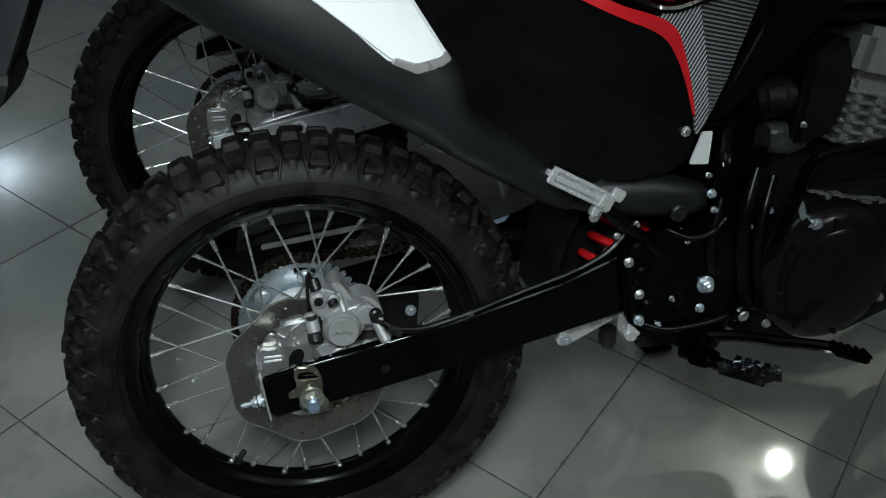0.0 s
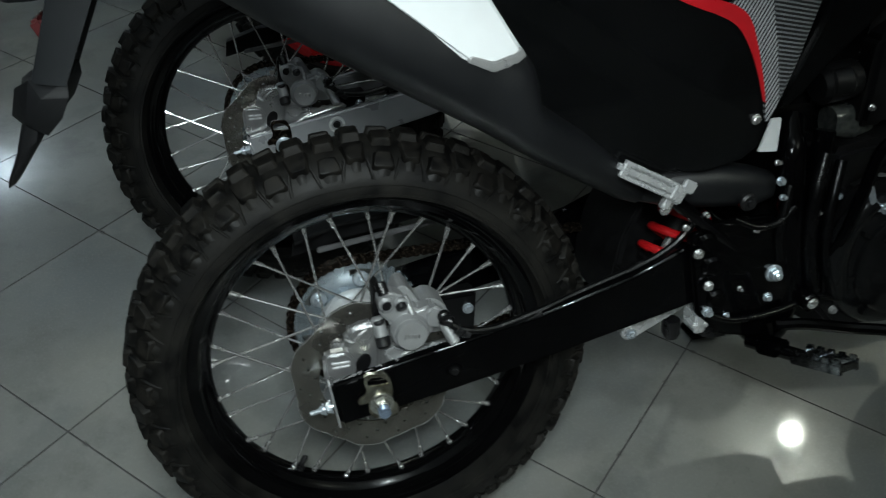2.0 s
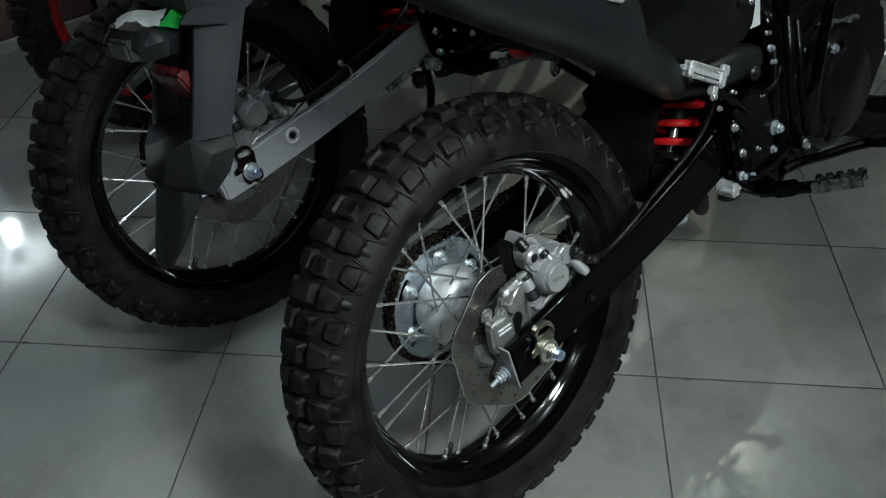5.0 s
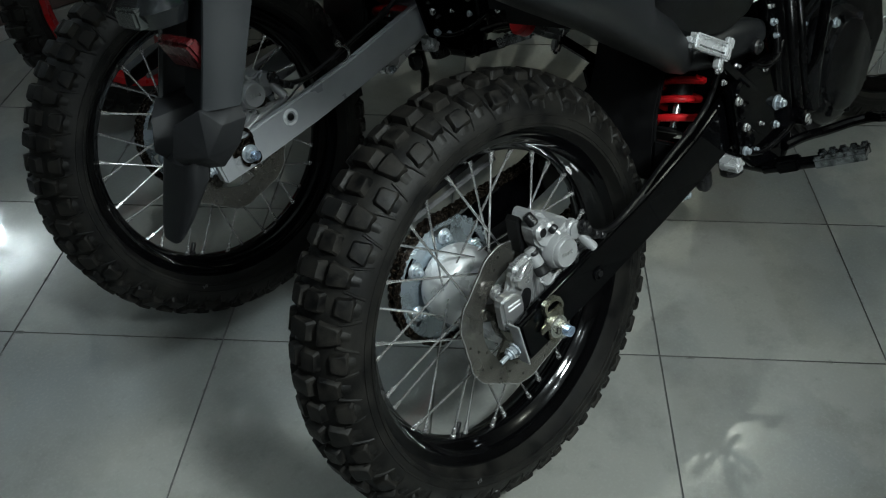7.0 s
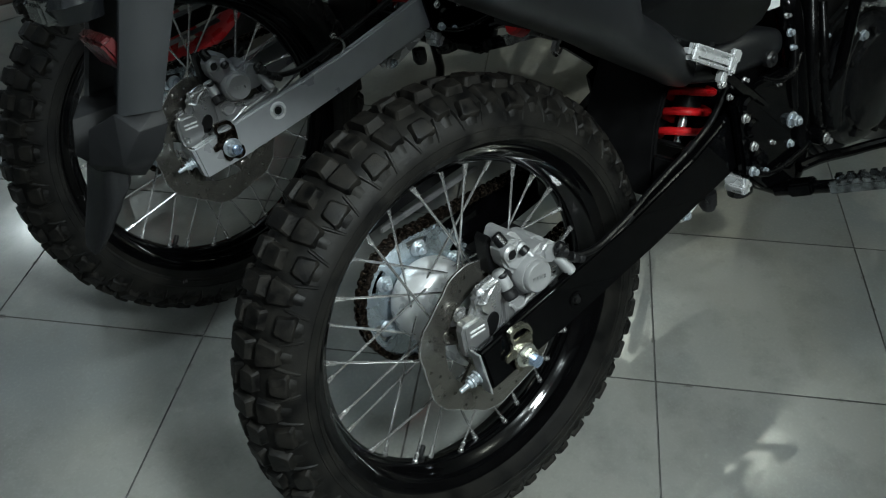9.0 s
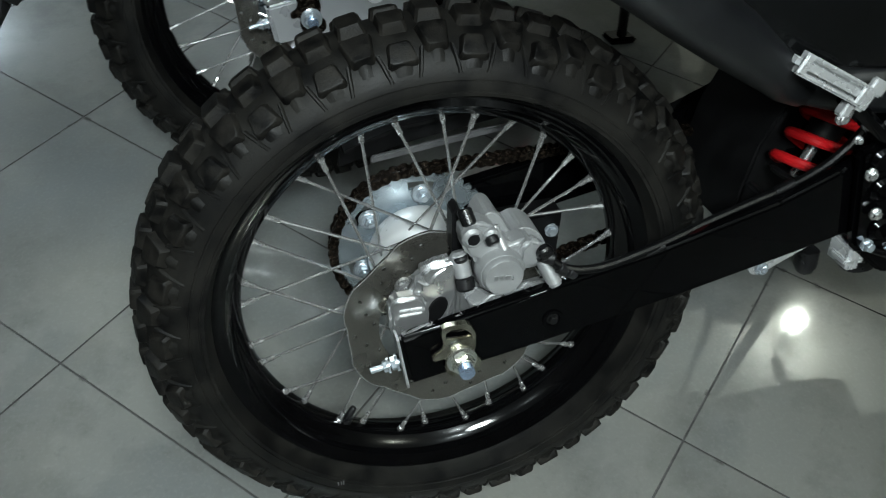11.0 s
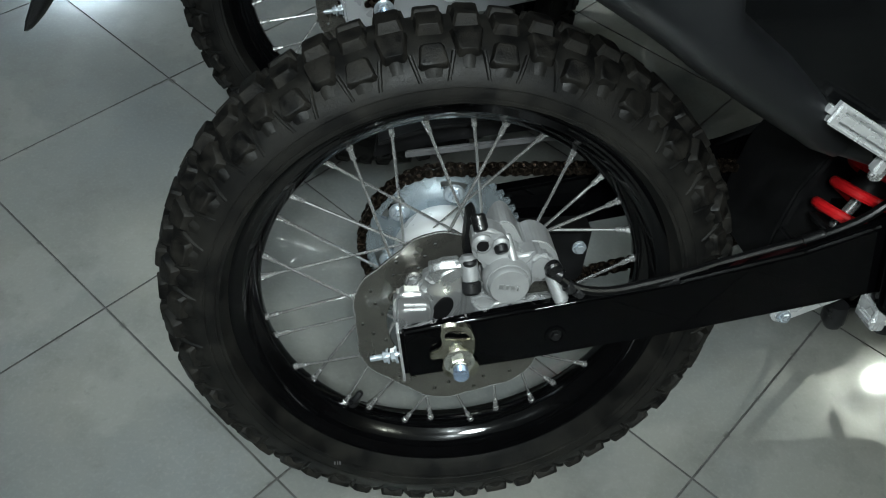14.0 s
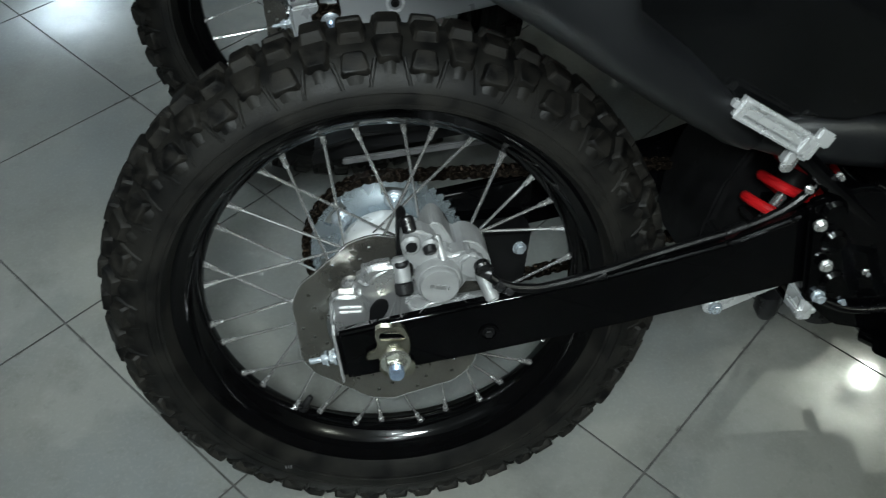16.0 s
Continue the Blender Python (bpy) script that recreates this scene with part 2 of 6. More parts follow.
def stripes_material(name, angle, pitch, ink):
    """Thin silver pinstripes printed on black plastic."""
    m = principled(name, (0.5, 0.5, 0.5), 0.4)
    nt = m.node_tree
    b = nt.nodes["Principled BSDF"]
    tc = nt.nodes.new("ShaderNodeTexCoord")
    mp = nt.nodes.new("ShaderNodeMapping")
    mp.inputs["Rotation"].default_value = (0, radians(angle), 0)
    sep = nt.nodes.new("ShaderNodeSeparateXYZ")
    frac = nt.nodes.new("ShaderNodeMath")
    frac.operation = "MULTIPLY"
    frac.inputs[1].default_value = 1 / pitch
    fr = nt.nodes.new("ShaderNodeMath")
    fr.operation = "FRACT"
    gt = nt.nodes.new("ShaderNodeMath")
    gt.operation = "GREATER_THAN"
    gt.inputs[1].default_value = 0.55
    mix = nt.nodes.new("ShaderNodeMix")
    mix.data_type = "RGBA"
    mix.inputs["A"].default_value = (0.02, 0.02, 0.022, 1)
    mix.inputs["B"].default_value = (*ink, 1)
    nt.links.new(tc.outputs["Object"], mp.inputs["Vector"])
    nt.links.new(mp.outputs["Vector"], sep.inputs["Vector"])
    nt.links.new(sep.outputs["Z"], frac.inputs[0])
    nt.links.new(frac.outputs[0], fr.inputs[0])
    nt.links.new(fr.outputs[0], gt.inputs[0])
    nt.links.new(gt.outputs[0], mix.inputs["Factor"])
    nt.links.new(mix.outputs["Result"], b.inputs["Base Color"])
    return m


STRIPE_A = stripes_material("silver_pinstripe_a", 58, 0.0046, (0.50, 0.52, 0.54))
STRIPE_B = stripes_material("silver_pinstripe_b", -13, 0.0050, (0.20, 0.21, 0.22))

# ---- mesh helpers ----
RISE = 0.322  # height of the axle above the foot of a bike


def link(name, bm, material, parent=None, smooth=True):
    me = bpy.data.meshes.new(name)
    bmesh.ops.recalc_face_normals(bm, faces=bm.faces)
    bm.to_mesh(me)
    bm.free()
    me.materials.append(material)
    if smooth:
        for p in me.polygons:
            p.use_smooth = True
        me.set_sharp_from_angle(angle=radians(35))
    ob = new(name, me)
    if parent is not None:
        ob.parent = parent
    return ob


def part(name, bm, material, parent, label=""):
    """One mesh under a thing (lifted to the axle's height) or under a part."""
    ob = link(name, bm, material, parent)
    if parent.type == "EMPTY" and parent.parent is None:
        ob.location = (0, 0, RISE)
    return tagged(ob, label) if label else ob


def again(ob, name, m):
    """Another part on the same mesh, under the same parent, at the pose m in the parent's space."""
    o = new(name, ob.data)
    o.parent = ob.parent
    o.matrix_basis = m
    return o


def lathe(bm, profile, seg=64, closed=False, a0=0.0, a1=360.0):
    """Turns (radius, y) points about the y axis."""
    full = abs(a1 - a0) >= 359.9
    n = seg if full else seg + 1
    rings = []
    for i in range(n):
        a = radians(a0 + (a1 - a0) * i / seg)
        rings.append([bm.verts.new((r * math.cos(a), y, r * math.sin(a))) for r, y in profile])
    k = len(profile)
    for i in range(seg):
        p, q = rings[i], rings[(i + 1) % n]
        for j in range(k if closed else k - 1):
            bm.faces.new((p[j], p[(j + 1) % k], q[(j + 1) % k], q[j]))
    return bm


def ring_between(p, q):
    d = (Vector(q) - Vector(p)).normalized()
    return d.to_track_quat("Z", "Y").to_matrix()


def tube(bm, pts, r, seg=10, caps=True, radii=None):
    """A round bar along points; the frame is carried along without twisting."""
    pts = [Vector(p) for p in pts]
    n = len(pts)
    tang = [(pts[min(i + 1, n - 1)] - pts[max(i - 1, 0)]).normalized() for i in range(n)]
    side = tang[0].orthogonal().normalized()
    rings = []
    for i in range(n):
        side = (side - tang[i] * side.dot(tang[i])).normalized()
        up = tang[i].cross(side)
        rr = radii[i] if radii else r
        rings.append([bm.verts.new(pts[i] + rr * (math.cos(2 * math.pi * k / seg) * side + math.sin(2 * math.pi * k / seg) * up)) for k in range(seg)])
    for i in range(n - 1):
        for k in range(seg):
            bm.faces.new((rings[i][k], rings[i][(k + 1) % seg], rings[i + 1][(k + 1) % seg], rings[i + 1][k]))
    if caps:
        bm.faces.new(rings[0][::-1])
        bm.faces.new(rings[-1])
    return bm


def smooth_path(pts, steps=6):
    """Catmull-Rom through the points."""
    p = [Vector(v) for v in pts]
    p = [2 * p[0] - p[1]] + p + [2 * p[-1] - p[-2]]
    out = []
    for i in range(1, len(p) - 2):
        for s in range(steps):
            t = s / steps
            out.append(0.5 * ((2 * p[i]) + (p[i + 1] - p[i - 1]) * t + (2 * p[i - 1] - 5 * p[i] + 4 * p[i + 1] - p[i + 2]) * t * t
                              + (3 * p[i] - p[i - 1] - 3 * p[i + 1] + p[i + 2]) * t ** 3))
    return out + [p[-2]]


def plate(bm, outline, y0, y1, bevel=0.002, seg=2):
    """A plate with an outline in x and z, between y0 and y1, with rounded edges."""
    a = [bm.verts.new((x, y0, z)) for x, z in outline]
    f = bm.faces.new(a)
    got = bmesh.ops.extrude_face_region(bm, geom=[f])
    vs = [v for v in got["geom"] if isinstance(v, bmesh.types.BMVert)]
    for v in vs:
        v.co.y = y1
    if bevel:
        es = list({e for v in a + vs for e in v.link_edges})
        bmesh.ops.bevel(bm, geom=es, offset=bevel, segments=seg, affect="EDGES", clamp_overlap=True)
    return bm


def block(bm, lo, hi, bevel=0.003, m=None, seg=2):
    """A box with rounded edges."""
    got = bmesh.ops.create_cube(bm, size=1)
    vs = got["verts"]
    for v in vs:
        v.co = Vector([lo[i] + (v.co[i] + 0.5) * (hi[i] - lo[i]) for i in range(3)])
    if bevel:
        es = list({e for v in vs for e in v.link_edges})
        out = bmesh.ops.bevel(bm, geom=es, offset=bevel, segments=seg, affect="EDGES", clamp_overlap=True)
        vs = list({v for f in out["faces"] for v in f.verts} | {v for v in vs if v.is_valid})
    if m is not None:
        bmesh.ops.transform(bm, matrix=m, verts=vs)
    return vs


def rod(bm, p, q, r, seg=16, bevel=0.0):
    """A round bar from p to q with chamfered ends."""
    p, q = Vector(p), Vector(q)
    d = (q - p)
    b = bevel or r * 0.15
    u = d.normalized()
    return tube(bm, [p, p + u * b, q - u * b, q], r, seg, True, [r - b, r, r, r - b])


def hexnut(bm, c, r, h, axis=(0, -1, 0), turn=0.0):
    """A hexagon head on its washer, standing out along the axis."""
    c, u = Vector(c), Vector(axis).normalized()
    m = ring_between(c, c + u)
    def loop(rad, at, n, off=0.0):
        return [bm.verts.new(c + u * at + m @ Vector((rad * math.cos(2 * math.pi * k / n + off), rad * math.sin(2 * math.pi * k / n + off), 0))) for k in range(n)]
    def skin(loops):
        for a, b in zip(loops, loops[1:]):
            n = len(a)
            for k in range(n):
                bm.faces.new((a[k], a[(k + 1) % n], b[(k + 1) % n], b[k]))
        bm.faces.new(loops[-1])
        bm.faces.new(loops[0][::-1])
    skin([loop(r * 1.35, -0.001, 18), loop(r * 1.35, h * 0.22, 18), loop(r * 1.25, h * 0.28, 18)])
    skin([loop(r, h * 0.2, 6, turn), loop(r, h * 0.9, 6, turn), loop(r * 0.86, h, 6, turn)])
    return bm


def loft(bm, sections, seg=28, power=2.6):
    """Skins superellipse sections (centre, axis u, half u, axis v, half v)."""
    rings = []
    for c, u, hu, v, hv in sections:
        ring = []
        for k in range(seg):
            a = 2 * math.pi * k / seg
            ca, sa = math.cos(a), math.sin(a)
            x = math.copysign(abs(ca) ** (2 / power), ca) * hu
            y = math.copysign(abs(sa) ** (2 / power), sa) * hv
            ring.append(bm.verts.new(Vector(c) + Vector(u) * x + Vector(v) * y))
        rings.append(ring)
    for a, b in zip(rings, rings[1:]):
        for k in range(seg):
            bm.faces.new((a[k], a[(k + 1) % seg], b[(k + 1) % seg], b[k]))
    bm.faces.new(rings[0][::-1])
    bm.faces.new(rings[-1])
    return bm


def B():
    return bmesh.new()


# ---- wheel ----
def casing(phi):
    """Point of the tyre's carcass at the angle phi over its section: (radius, y)."""
    return 0.262 + 0.0515 * math.cos(phi), 0.0590 * math.sin(phi)


def block_frame(a, phi):
    """The pose of a tread block: x along the wheel's turn, y over the section, z out of the carcass."""
    r, y = casing(phi)
    n2 = Vector((math.cos(phi) / 0.0515, math.sin(phi) / 0.0590)).normalized()
    rad, tan, ax = Vector((math.cos(a), 0, math.sin(a))), Vector((-math.sin(a), 0, math.cos(a))), Vector((0, 1, 0))
    nor = rad * n2.x + ax * n2.y
    lat = ax * n2.x - rad * n2.y
    c = rad * r + ax * y
    return Matrix(((tan.x, lat.x, nor.x, c.x), (tan.y, lat.y, nor.y, c.y), (tan.z, lat.z, nor.z, c.z), (0, 0, 0, 1)))


def tread_block(crown, rim, across, high, chamfer=0.0026):
    """A rubber block with broken corners and a rounded top; its ends towards the crown and the rim differ in width."""
    bm = B()
    rings = []
    for h, grow, c in ((-0.004, 0.0022, chamfer), (high * 0.25, 0.0008, chamfer), (high * 0.84, -0.0003, chamfer), (high * 0.97, -0.0010, chamfer), (high, -0.0021, chamfer * 0.8)):
        ring = []
        h2 = across / 2 + grow
        for sx, sy, half in ((-1, -1, rim), (1, -1, rim), (1, 1, crown), (-1, 1, crown)):
            w = half / 2 + grow
            corner = [(sx * w, sy * (h2 - c)), (sx * (w - c), sy * h2)]
            for x, y in corner if sx * sy > 0 else corner[::-1]:
                ring.append(bm.verts.new((x, y, h)))
        rings.append(ring)
    for a, b in zip(rings, rings[1:]):
        for k in range(8):
            bm.faces.new((a[k], a[(k + 1) % 8], b[(k + 1) % 8], b[k]))
    bm.faces.new(rings[-1])
    return bm


PITCH = 2 * math.pi / 27  # twenty-seven repeats of the tread
BLOCKS = [  # offset in repeats, angle over the section, width to the crown, width to the rim, across, height
    (0.0, 37, 0.0290, 0.0205, 0.0270, 0.0075),
    (0.5, 51, 0.0205, 0.0265, 0.0215, 0.0065),
    (0.5, 14, 0.0265, 0.0235, 0.0225, 0.0088),
]


def tyre_mesh():
    bm = B()
    prof = [(0.2415, -0.0325), (0.2440, -0.0365), (0.2470, -0.0440)]
    for i in range(21):
        prof.append(casing(radians(-102 + 204 * i / 20)))
    prof += [(0.2470, 0.0440), (0.2440, 0.0365), (0.2415, 0.0325)]
    lathe(bm, prof, 120)
    rnd = random.Random(4)

    def rib(a, phi0, phi1, da, wide, high):
        """A low moulded ridge that runs down the flank."""
        rows = []
        for i in range(5):
            t = i / 4
            m = block_frame(a + da * t, phi0 + (phi1 - phi0) * t)
            h = high * (1 - 0.7 * t)
            rows.append([bm.verts.new(m @ Vector(v)) for v in ((-wide, 0, -0.001), (-wide * 0.3, 0, h), (wide * 0.3, 0, h), (wide, 0, -0.001))])
        for p, q in zip(rows, rows[1:]):
            for k in range(3):
                bm.faces.new((p[k], p[k + 1], q[k + 1], q[k]))

    for i in range(27):
        a = radians(103.6) + PITCH * i
        for side in (-1, 1):
            for s in (-1, 1):
                rib(a + s * PITCH * 0.20, side * radians(47), side * radians(76), s * PITCH * (0.10 + rnd.uniform(-0.01, 0.01)), 0.0028, 0.0032)
            rib(a + PITCH * 0.5, side * radians(60), side * radians(72), 0.0, 0.0100, 0.0034)
            rib(a, side * radians(48), side * radians(64), 0.0, 0.0075, 0.0030)
    # raised rings on the flank
    for y in (-1, 1):
        for deg in (84, 96):
            r, yy = casing(radians(deg))
            lathe(bm, [(r - 0.0022, y * (yy - 0.001)), (r - 0.0014, y * (yy + 0.0007)), (r + 0.0, y * (yy + 0.0007)), (r + 0.0008, y * (yy - 0.001))], 96)
    return bm


def tread(rim):
    """All rubber blocks of one tyre, on four shared meshes."""
    rnd = random.Random(9)

    def lay(first, m):
        m = m @ pose(0, 0, rnd.uniform(-0.0008, 0.0005), 0, 0, rnd.uniform(-3, 3))
        if first is None:
            return m
        again(first, "tread_block", m)

    for off, phi, crown, to_rim, across, high in BLOCKS:
        first = None
        for i in range(27):
            for side in (-1, 1):
                m = block_frame(radians(103.6) + PITCH * (i + off + rnd.uniform(-0.015, 0.015)), side * radians(phi))
                if side > 0:
                    m = m @ pose(0, 0, 0, 0, 0, 180)
                if first is None:
                    first = part("tread_block", tread_block(crown, to_rim, across, high), KNOB_RUBBER, rim)
                    first.matrix_basis = m
                else:
                    lay(first, m)
    first = None
    for i in range(27):
        m = block_frame(radians(103.6) + PITCH * i, 0.0)
        if first is None:
            first = part("tread_block", tread_block(0.0235, 0.0235, 0.0330, 0.0092), KNOB_RUBBER, rim)
            first.matrix_basis = m
        else:
            lay(first, m)


def rim_mesh():
    bm = B()
    half = [(0.2425, 0.0318), (0.2452, 0.0332), (0.2458, 0.0350), (0.2440, 0.0366), (0.2405, 0.0362), (0.2375, 0.0340), (0.2345, 0.0328),
            (0.2300, 0.0305), (0.2270, 0.0245), (0.2215, 0.0175), (0.2150, 0.0125), (0.2122, 0.0060)]
    prof = [(r, -y) for r, y in half] + [(r, y) for r, y in half[::-1]] + [(0.2380, 0.0285), (0.2300, 0.0240), (0.2190, 0.0090), (0.2190, -0.0090), (0.2300, -0.0240), (0.2380, -0.0285)]
    lathe(bm, prof, 128, closed=True)
    return bm


SPOKES = 32


def spoke_ends(k):
    a = radians(8.7 + 11.25 * k + (1.2, -0.8, 0.8, -1.2)[k % 4])
    right = k % 2 == 0
    turn = 56 if k % 4 in (1, 2) else -56
    b = a + radians(turn)
    y = -0.034 if right else 0.036
    r = 0.050
    nip = Vector((0.2125 * math.cos(a), -0.004 if right else 0.004, 0.2125 * math.sin(a)))
    hub = Vector((r * math.cos(b), y + (0.004 if k % 4 in (0, 1) else -0.004), r * math.sin(b)))
    return nip, hub


def rear_wheel(bike, look_of):
    rim = part("rear_wheel", rim_mesh(), look_of["rim"], bike, look_of["rim_label"])
    tyre = part("tyre", tyre_mesh(), RUBBER, rim, "black knobbly off-road rubber tyre")
    tread(rim)
    for k, (w, dx) in enumerate(((0.0016, 0.0), (0.0010, 0.0034), (0.0016, 0.0062))):
        bm = B()
        block(bm, (-w / 2 + dx - 0.003, -0.0004, -0.0028), (w / 2 + dx - 0.003, 0.0004, 0.0028), 0.0)
        a = radians(-121)
        r0, y0 = casing(radians(-96))
        mark = part("flank_mark", bm, DULL_ALLOY, rim)
        mark.matrix_basis = Matrix.Translation((r0 * math.cos(a), y0 - 0.0006, r0 * math.sin(a)))
    if look_of["rim"] is RIM_RED:
        # forked cast arms in place of wires
        bm = B()
        arm_shape = [(0.045, -0.010), (0.120, -0.008), (0.150, -0.020), (0.216, -0.052), (0.222, -0.040), (0.170, -0.004), (0.170, 0.004), (0.222, 0.040), (0.216, 0.052), (0.150, 0.020), (0.120, 0.008), (0.045, 0.010)]
        plate(bm, arm_shape, -0.016, 0.016, 0.004)
        cast = part("cast_arm", bm, RIM_RED, rim)
        for k in range(5):
            m = Matrix.Rotation(2 * math.pi * (k + 0.15) / 5, 4, "Y")
            if k:
                again(cast, "cast_arm", m)
            else:
                cast.matrix_basis = m
    else:
        # one spoke and one nipple, shared by all
        nip, hub = spoke_ends(0)
        length = (nip - hub).length
        spoke = part("spoke", tube(B(), [(0, 0, 0), (0, 0, length * 0.5), (0, 0, length)], 0.00175, 8), CHROME, rim)
        bm = B()
        tube(bm, [(0, 0, -0.001), (0, 0, 0.004), (0, 0, 0.005), (0, 0, 0.015), (0, 0, 0.0165)], 0.003, 8, True, [0.0044, 0.0040, 0.0031, 0.0030, 0.0021])
        nipple = part("nipple", bm, CHROME, rim)
        for k in range(SPOKES):
            nip, hub = spoke_ends(k)
            m = Matrix.Translation(hub) @ ring_between(hub, nip).to_4x4() @ Matrix.Diagonal((1, 1, (nip - hub).length / length, 1))
            w = Matrix.Translation(nip) @ ring_between(nip, hub).to_4x4()
            if k == 0:
                spoke.matrix_basis, nipple.matrix_basis = m, w
            else:
                again(spoke, "spoke", m)
                again(nipple, "nipple", w)
    # hub shell with flanges and the cush drum on the sprocket side
    bm = B()
    lathe(bm, [(0.010, -0.052), (0.030, -0.052), (0.034, -0.046), (0.056, -0.041), (0.057, -0.030), (0.034, -0.024), (0.030, 0.0), (0.036, 0.024),
               (0.048, 0.028), (0.057, 0.036), (0.060, 0.046), (0.061, 0.074), (0.057, 0.083), (0.048, 0.088), (0.028, 0.090), (0.010, 0.090)], 48)
    for k in range(16):
        a = 2 * math.pi * k / 16
        hexnut(bm, (0.052 * math.cos(a), -0.040, 0.052 * math.sin(a)), 0.0026, 0.003, (0, -1, 0))
    part("hub", bm, HUB_ALLOY, rim)
    # sprocket: toothed ring with lightening windows, bolted to the hub
    bm = B()
    teeth = 46
    outer = []
    for k in range(teeth * 4):
        a = 2 * math.pi * k / (teeth * 4)
        r = (0.0925, 0.0925, 0.0985, 0.0985)[k % 4]
        outer.append((r * math.cos(a), r * math.sin(a)))
    n = len(outer)
    rings = {}
    for side, y in ((0, 0.0910), (1, 0.0970)):
        for i, r in enumerate((0.0485, 0.0740, 0.0845)):
            rings[side, i] = [bm.verts.new((r * math.cos(2 * math.pi * k / n), y, r * math.sin(2 * math.pi * k / n))) for k in range(n)]
        rings[side, 3] = [bm.verts.new((x, y, z)) for x, z in outer]
    for k in range(n):
        q = (k + 1) % n
        slot = 0.30 < ((k / n * 6 + 0.15) % 1) < 0.70  # six long windows
        for i in range(3):
            if i == 1 and slot:
                for j in (1, 2):
                    bm.faces.new((rings[0, j][k], rings[0, j][q], rings[1, j][q], rings[1, j][k]))
                continue
            for side in (0, 1):
                bm.faces.new((rings[side, i][k], rings[side, i][q], rings[side, i + 1][q], rings[side, i + 1][k]))
        for i in (0, 3):
            bm.faces.new((rings[0, i][k], rings[0, i][q], rings[1, i][q], rings[1, i][k]))
    part("sprocket", bm, SPROCKET_ZINC, rim, "bright zinc-plated rear sprocket")
    bolt = None
    for k in range(6):
        a = 2 * math.pi * (k + 0.35) / 6
        m = Matrix.Translation((0.069 * math.cos(a), 0.0910, 0.069 * math.sin(a)))
        if bolt is None:
            bm = B()
            rod(bm, (0, 0.001, 0), (0, -0.004, 0), 0.0130, 20, 0.002)
            hexnut(bm, (0, -0.003, 0), 0.0075, 0.009, (0, -1, 0))
            rod(bm, (0, -0.011, 0), (0, -0.017, 0), 0.0042, 10)
            bolt = part("sprocket_nut", bm, ZINC, rim)
            bolt.matrix_basis = m
        else:
            again(bolt, "sprocket_nut", m)
    # wavy brake disc, drilled through, and its carrier bolts
    bm = B()
    n, front, back = 84, -0.0630, -0.0592

    def edge(k):
        return 0.1110 + 0.0030 * math.tanh(2.2 * math.sin(7 * 2 * math.pi * k / n + 1.0))

    grid = {}
    for side, y in ((0, back), (1, front)):
        for k in range(n):
            a = 2 * math.pi * k / n
            for i in range(5):
                r = edge(k) if i == 0 else 0.1060 - 0.0104 * (i - 1)
                grid[side, i, k] = bm.verts.new((r * math.cos(a), y, r * math.sin(a)))
    for k in range(n):
        q = (k + 1) % n
        for i in range(4):
            drilled = i > 0 and k % 2 == 0 and (k // 2) % 3 == i - 1
            eyes = []
            for side in (0, 1):
                c = [grid[side, i, k], grid[side, i, q], grid[side, i + 1, q], grid[side, i + 1, k]]
                if not drilled:
                    bm.faces.new(c)
                    continue
                mid = sum((v.co for v in c), Vector()) / 4
                ex, ey = (c[1].co - c[0].co).normalized(), (c[3].co - c[0].co).normalized()
                eye = [bm.verts.new(mid + 0.0023 * (ex * math.cos(radians(202.5 + 45 * j)) + ey * math.sin(radians(202.5 + 45 * j)))) for j in range(8)]
                for j in range(4):
                    bm.faces.new((c[j], eye[(2 * j) % 8], eye[(2 * j + 7) % 8]))
                    bm.faces.new((c[j], c[(j + 1) % 4], eye[(2 * j + 1) % 8], eye[(2 * j) % 8]))
                eyes.append(eye)
            if drilled:
                for j in range(8):
                    bm.faces.new((eyes[0][j], eyes[0][(j + 1) % 8], eyes[1][(j + 1) % 8], eyes[1][j]))
        for i in (0, 4):
            bm.faces.new((grid[0, i, k], grid[0, i, q], grid[1, i, q], grid[1, i, k]))
    part("brake_disc", bm, DISC_STEEL, rim, "wavy drilled steel brake disc")
    bm = B()
    loop = [Vector((edge(k) * math.cos(2 * math.pi * k / n), front + 0.0002, edge(k) * math.sin(2 * math.pi * k / n))) for k in range(n)]
    tube(bm, loop + [loop[0]], 0.0007, 6, False)
    part("disc_edge", bm, CHROME, rim, "bright machined disc edge")
    bm = B()
    for k in range(5):
        a = 2 * math.pi * (k + 0.15) / 5
        c, s = math.cos(a), math.sin(a)
        m = Matrix.Rotation(-a, 4, "Y")
        block(bm, (0.040, -0.0628, -0.012), (0.086, -0.0580, 0.012), 0.0015, m)
        hexnut(bm, (0.072 * c, -0.0628, 0.072 * s), 0.0062, 0.006)
    lathe(bm, [(0.020, -0.067), (0.046, -0.067), (0.048, -0.0635), (0.048, -0.050), (0.020, -0.050)], 40)
    part("disc_carrier", bm, DISC_STEEL, rim)
    # valve
    a = radians(237.6)
    c, s = math.cos(a), math.sin(a)
    bm = B()
    tube(bm, [(0.214 * c, 0, 0.214 * s), (0.207 * c, 0, 0.207 * s), (0.2065 * c, 0, 0.2065 * s), (0.192 * c, 0, 0.192 * s), (0.190 * c, 0, 0.190 * s)], 0.004, 12, True,
         [0.0075, 0.0070, 0.0045, 0.0042, 0.003])
    part("valve", bm, HOSE_RUBBER, rim)
    return rim


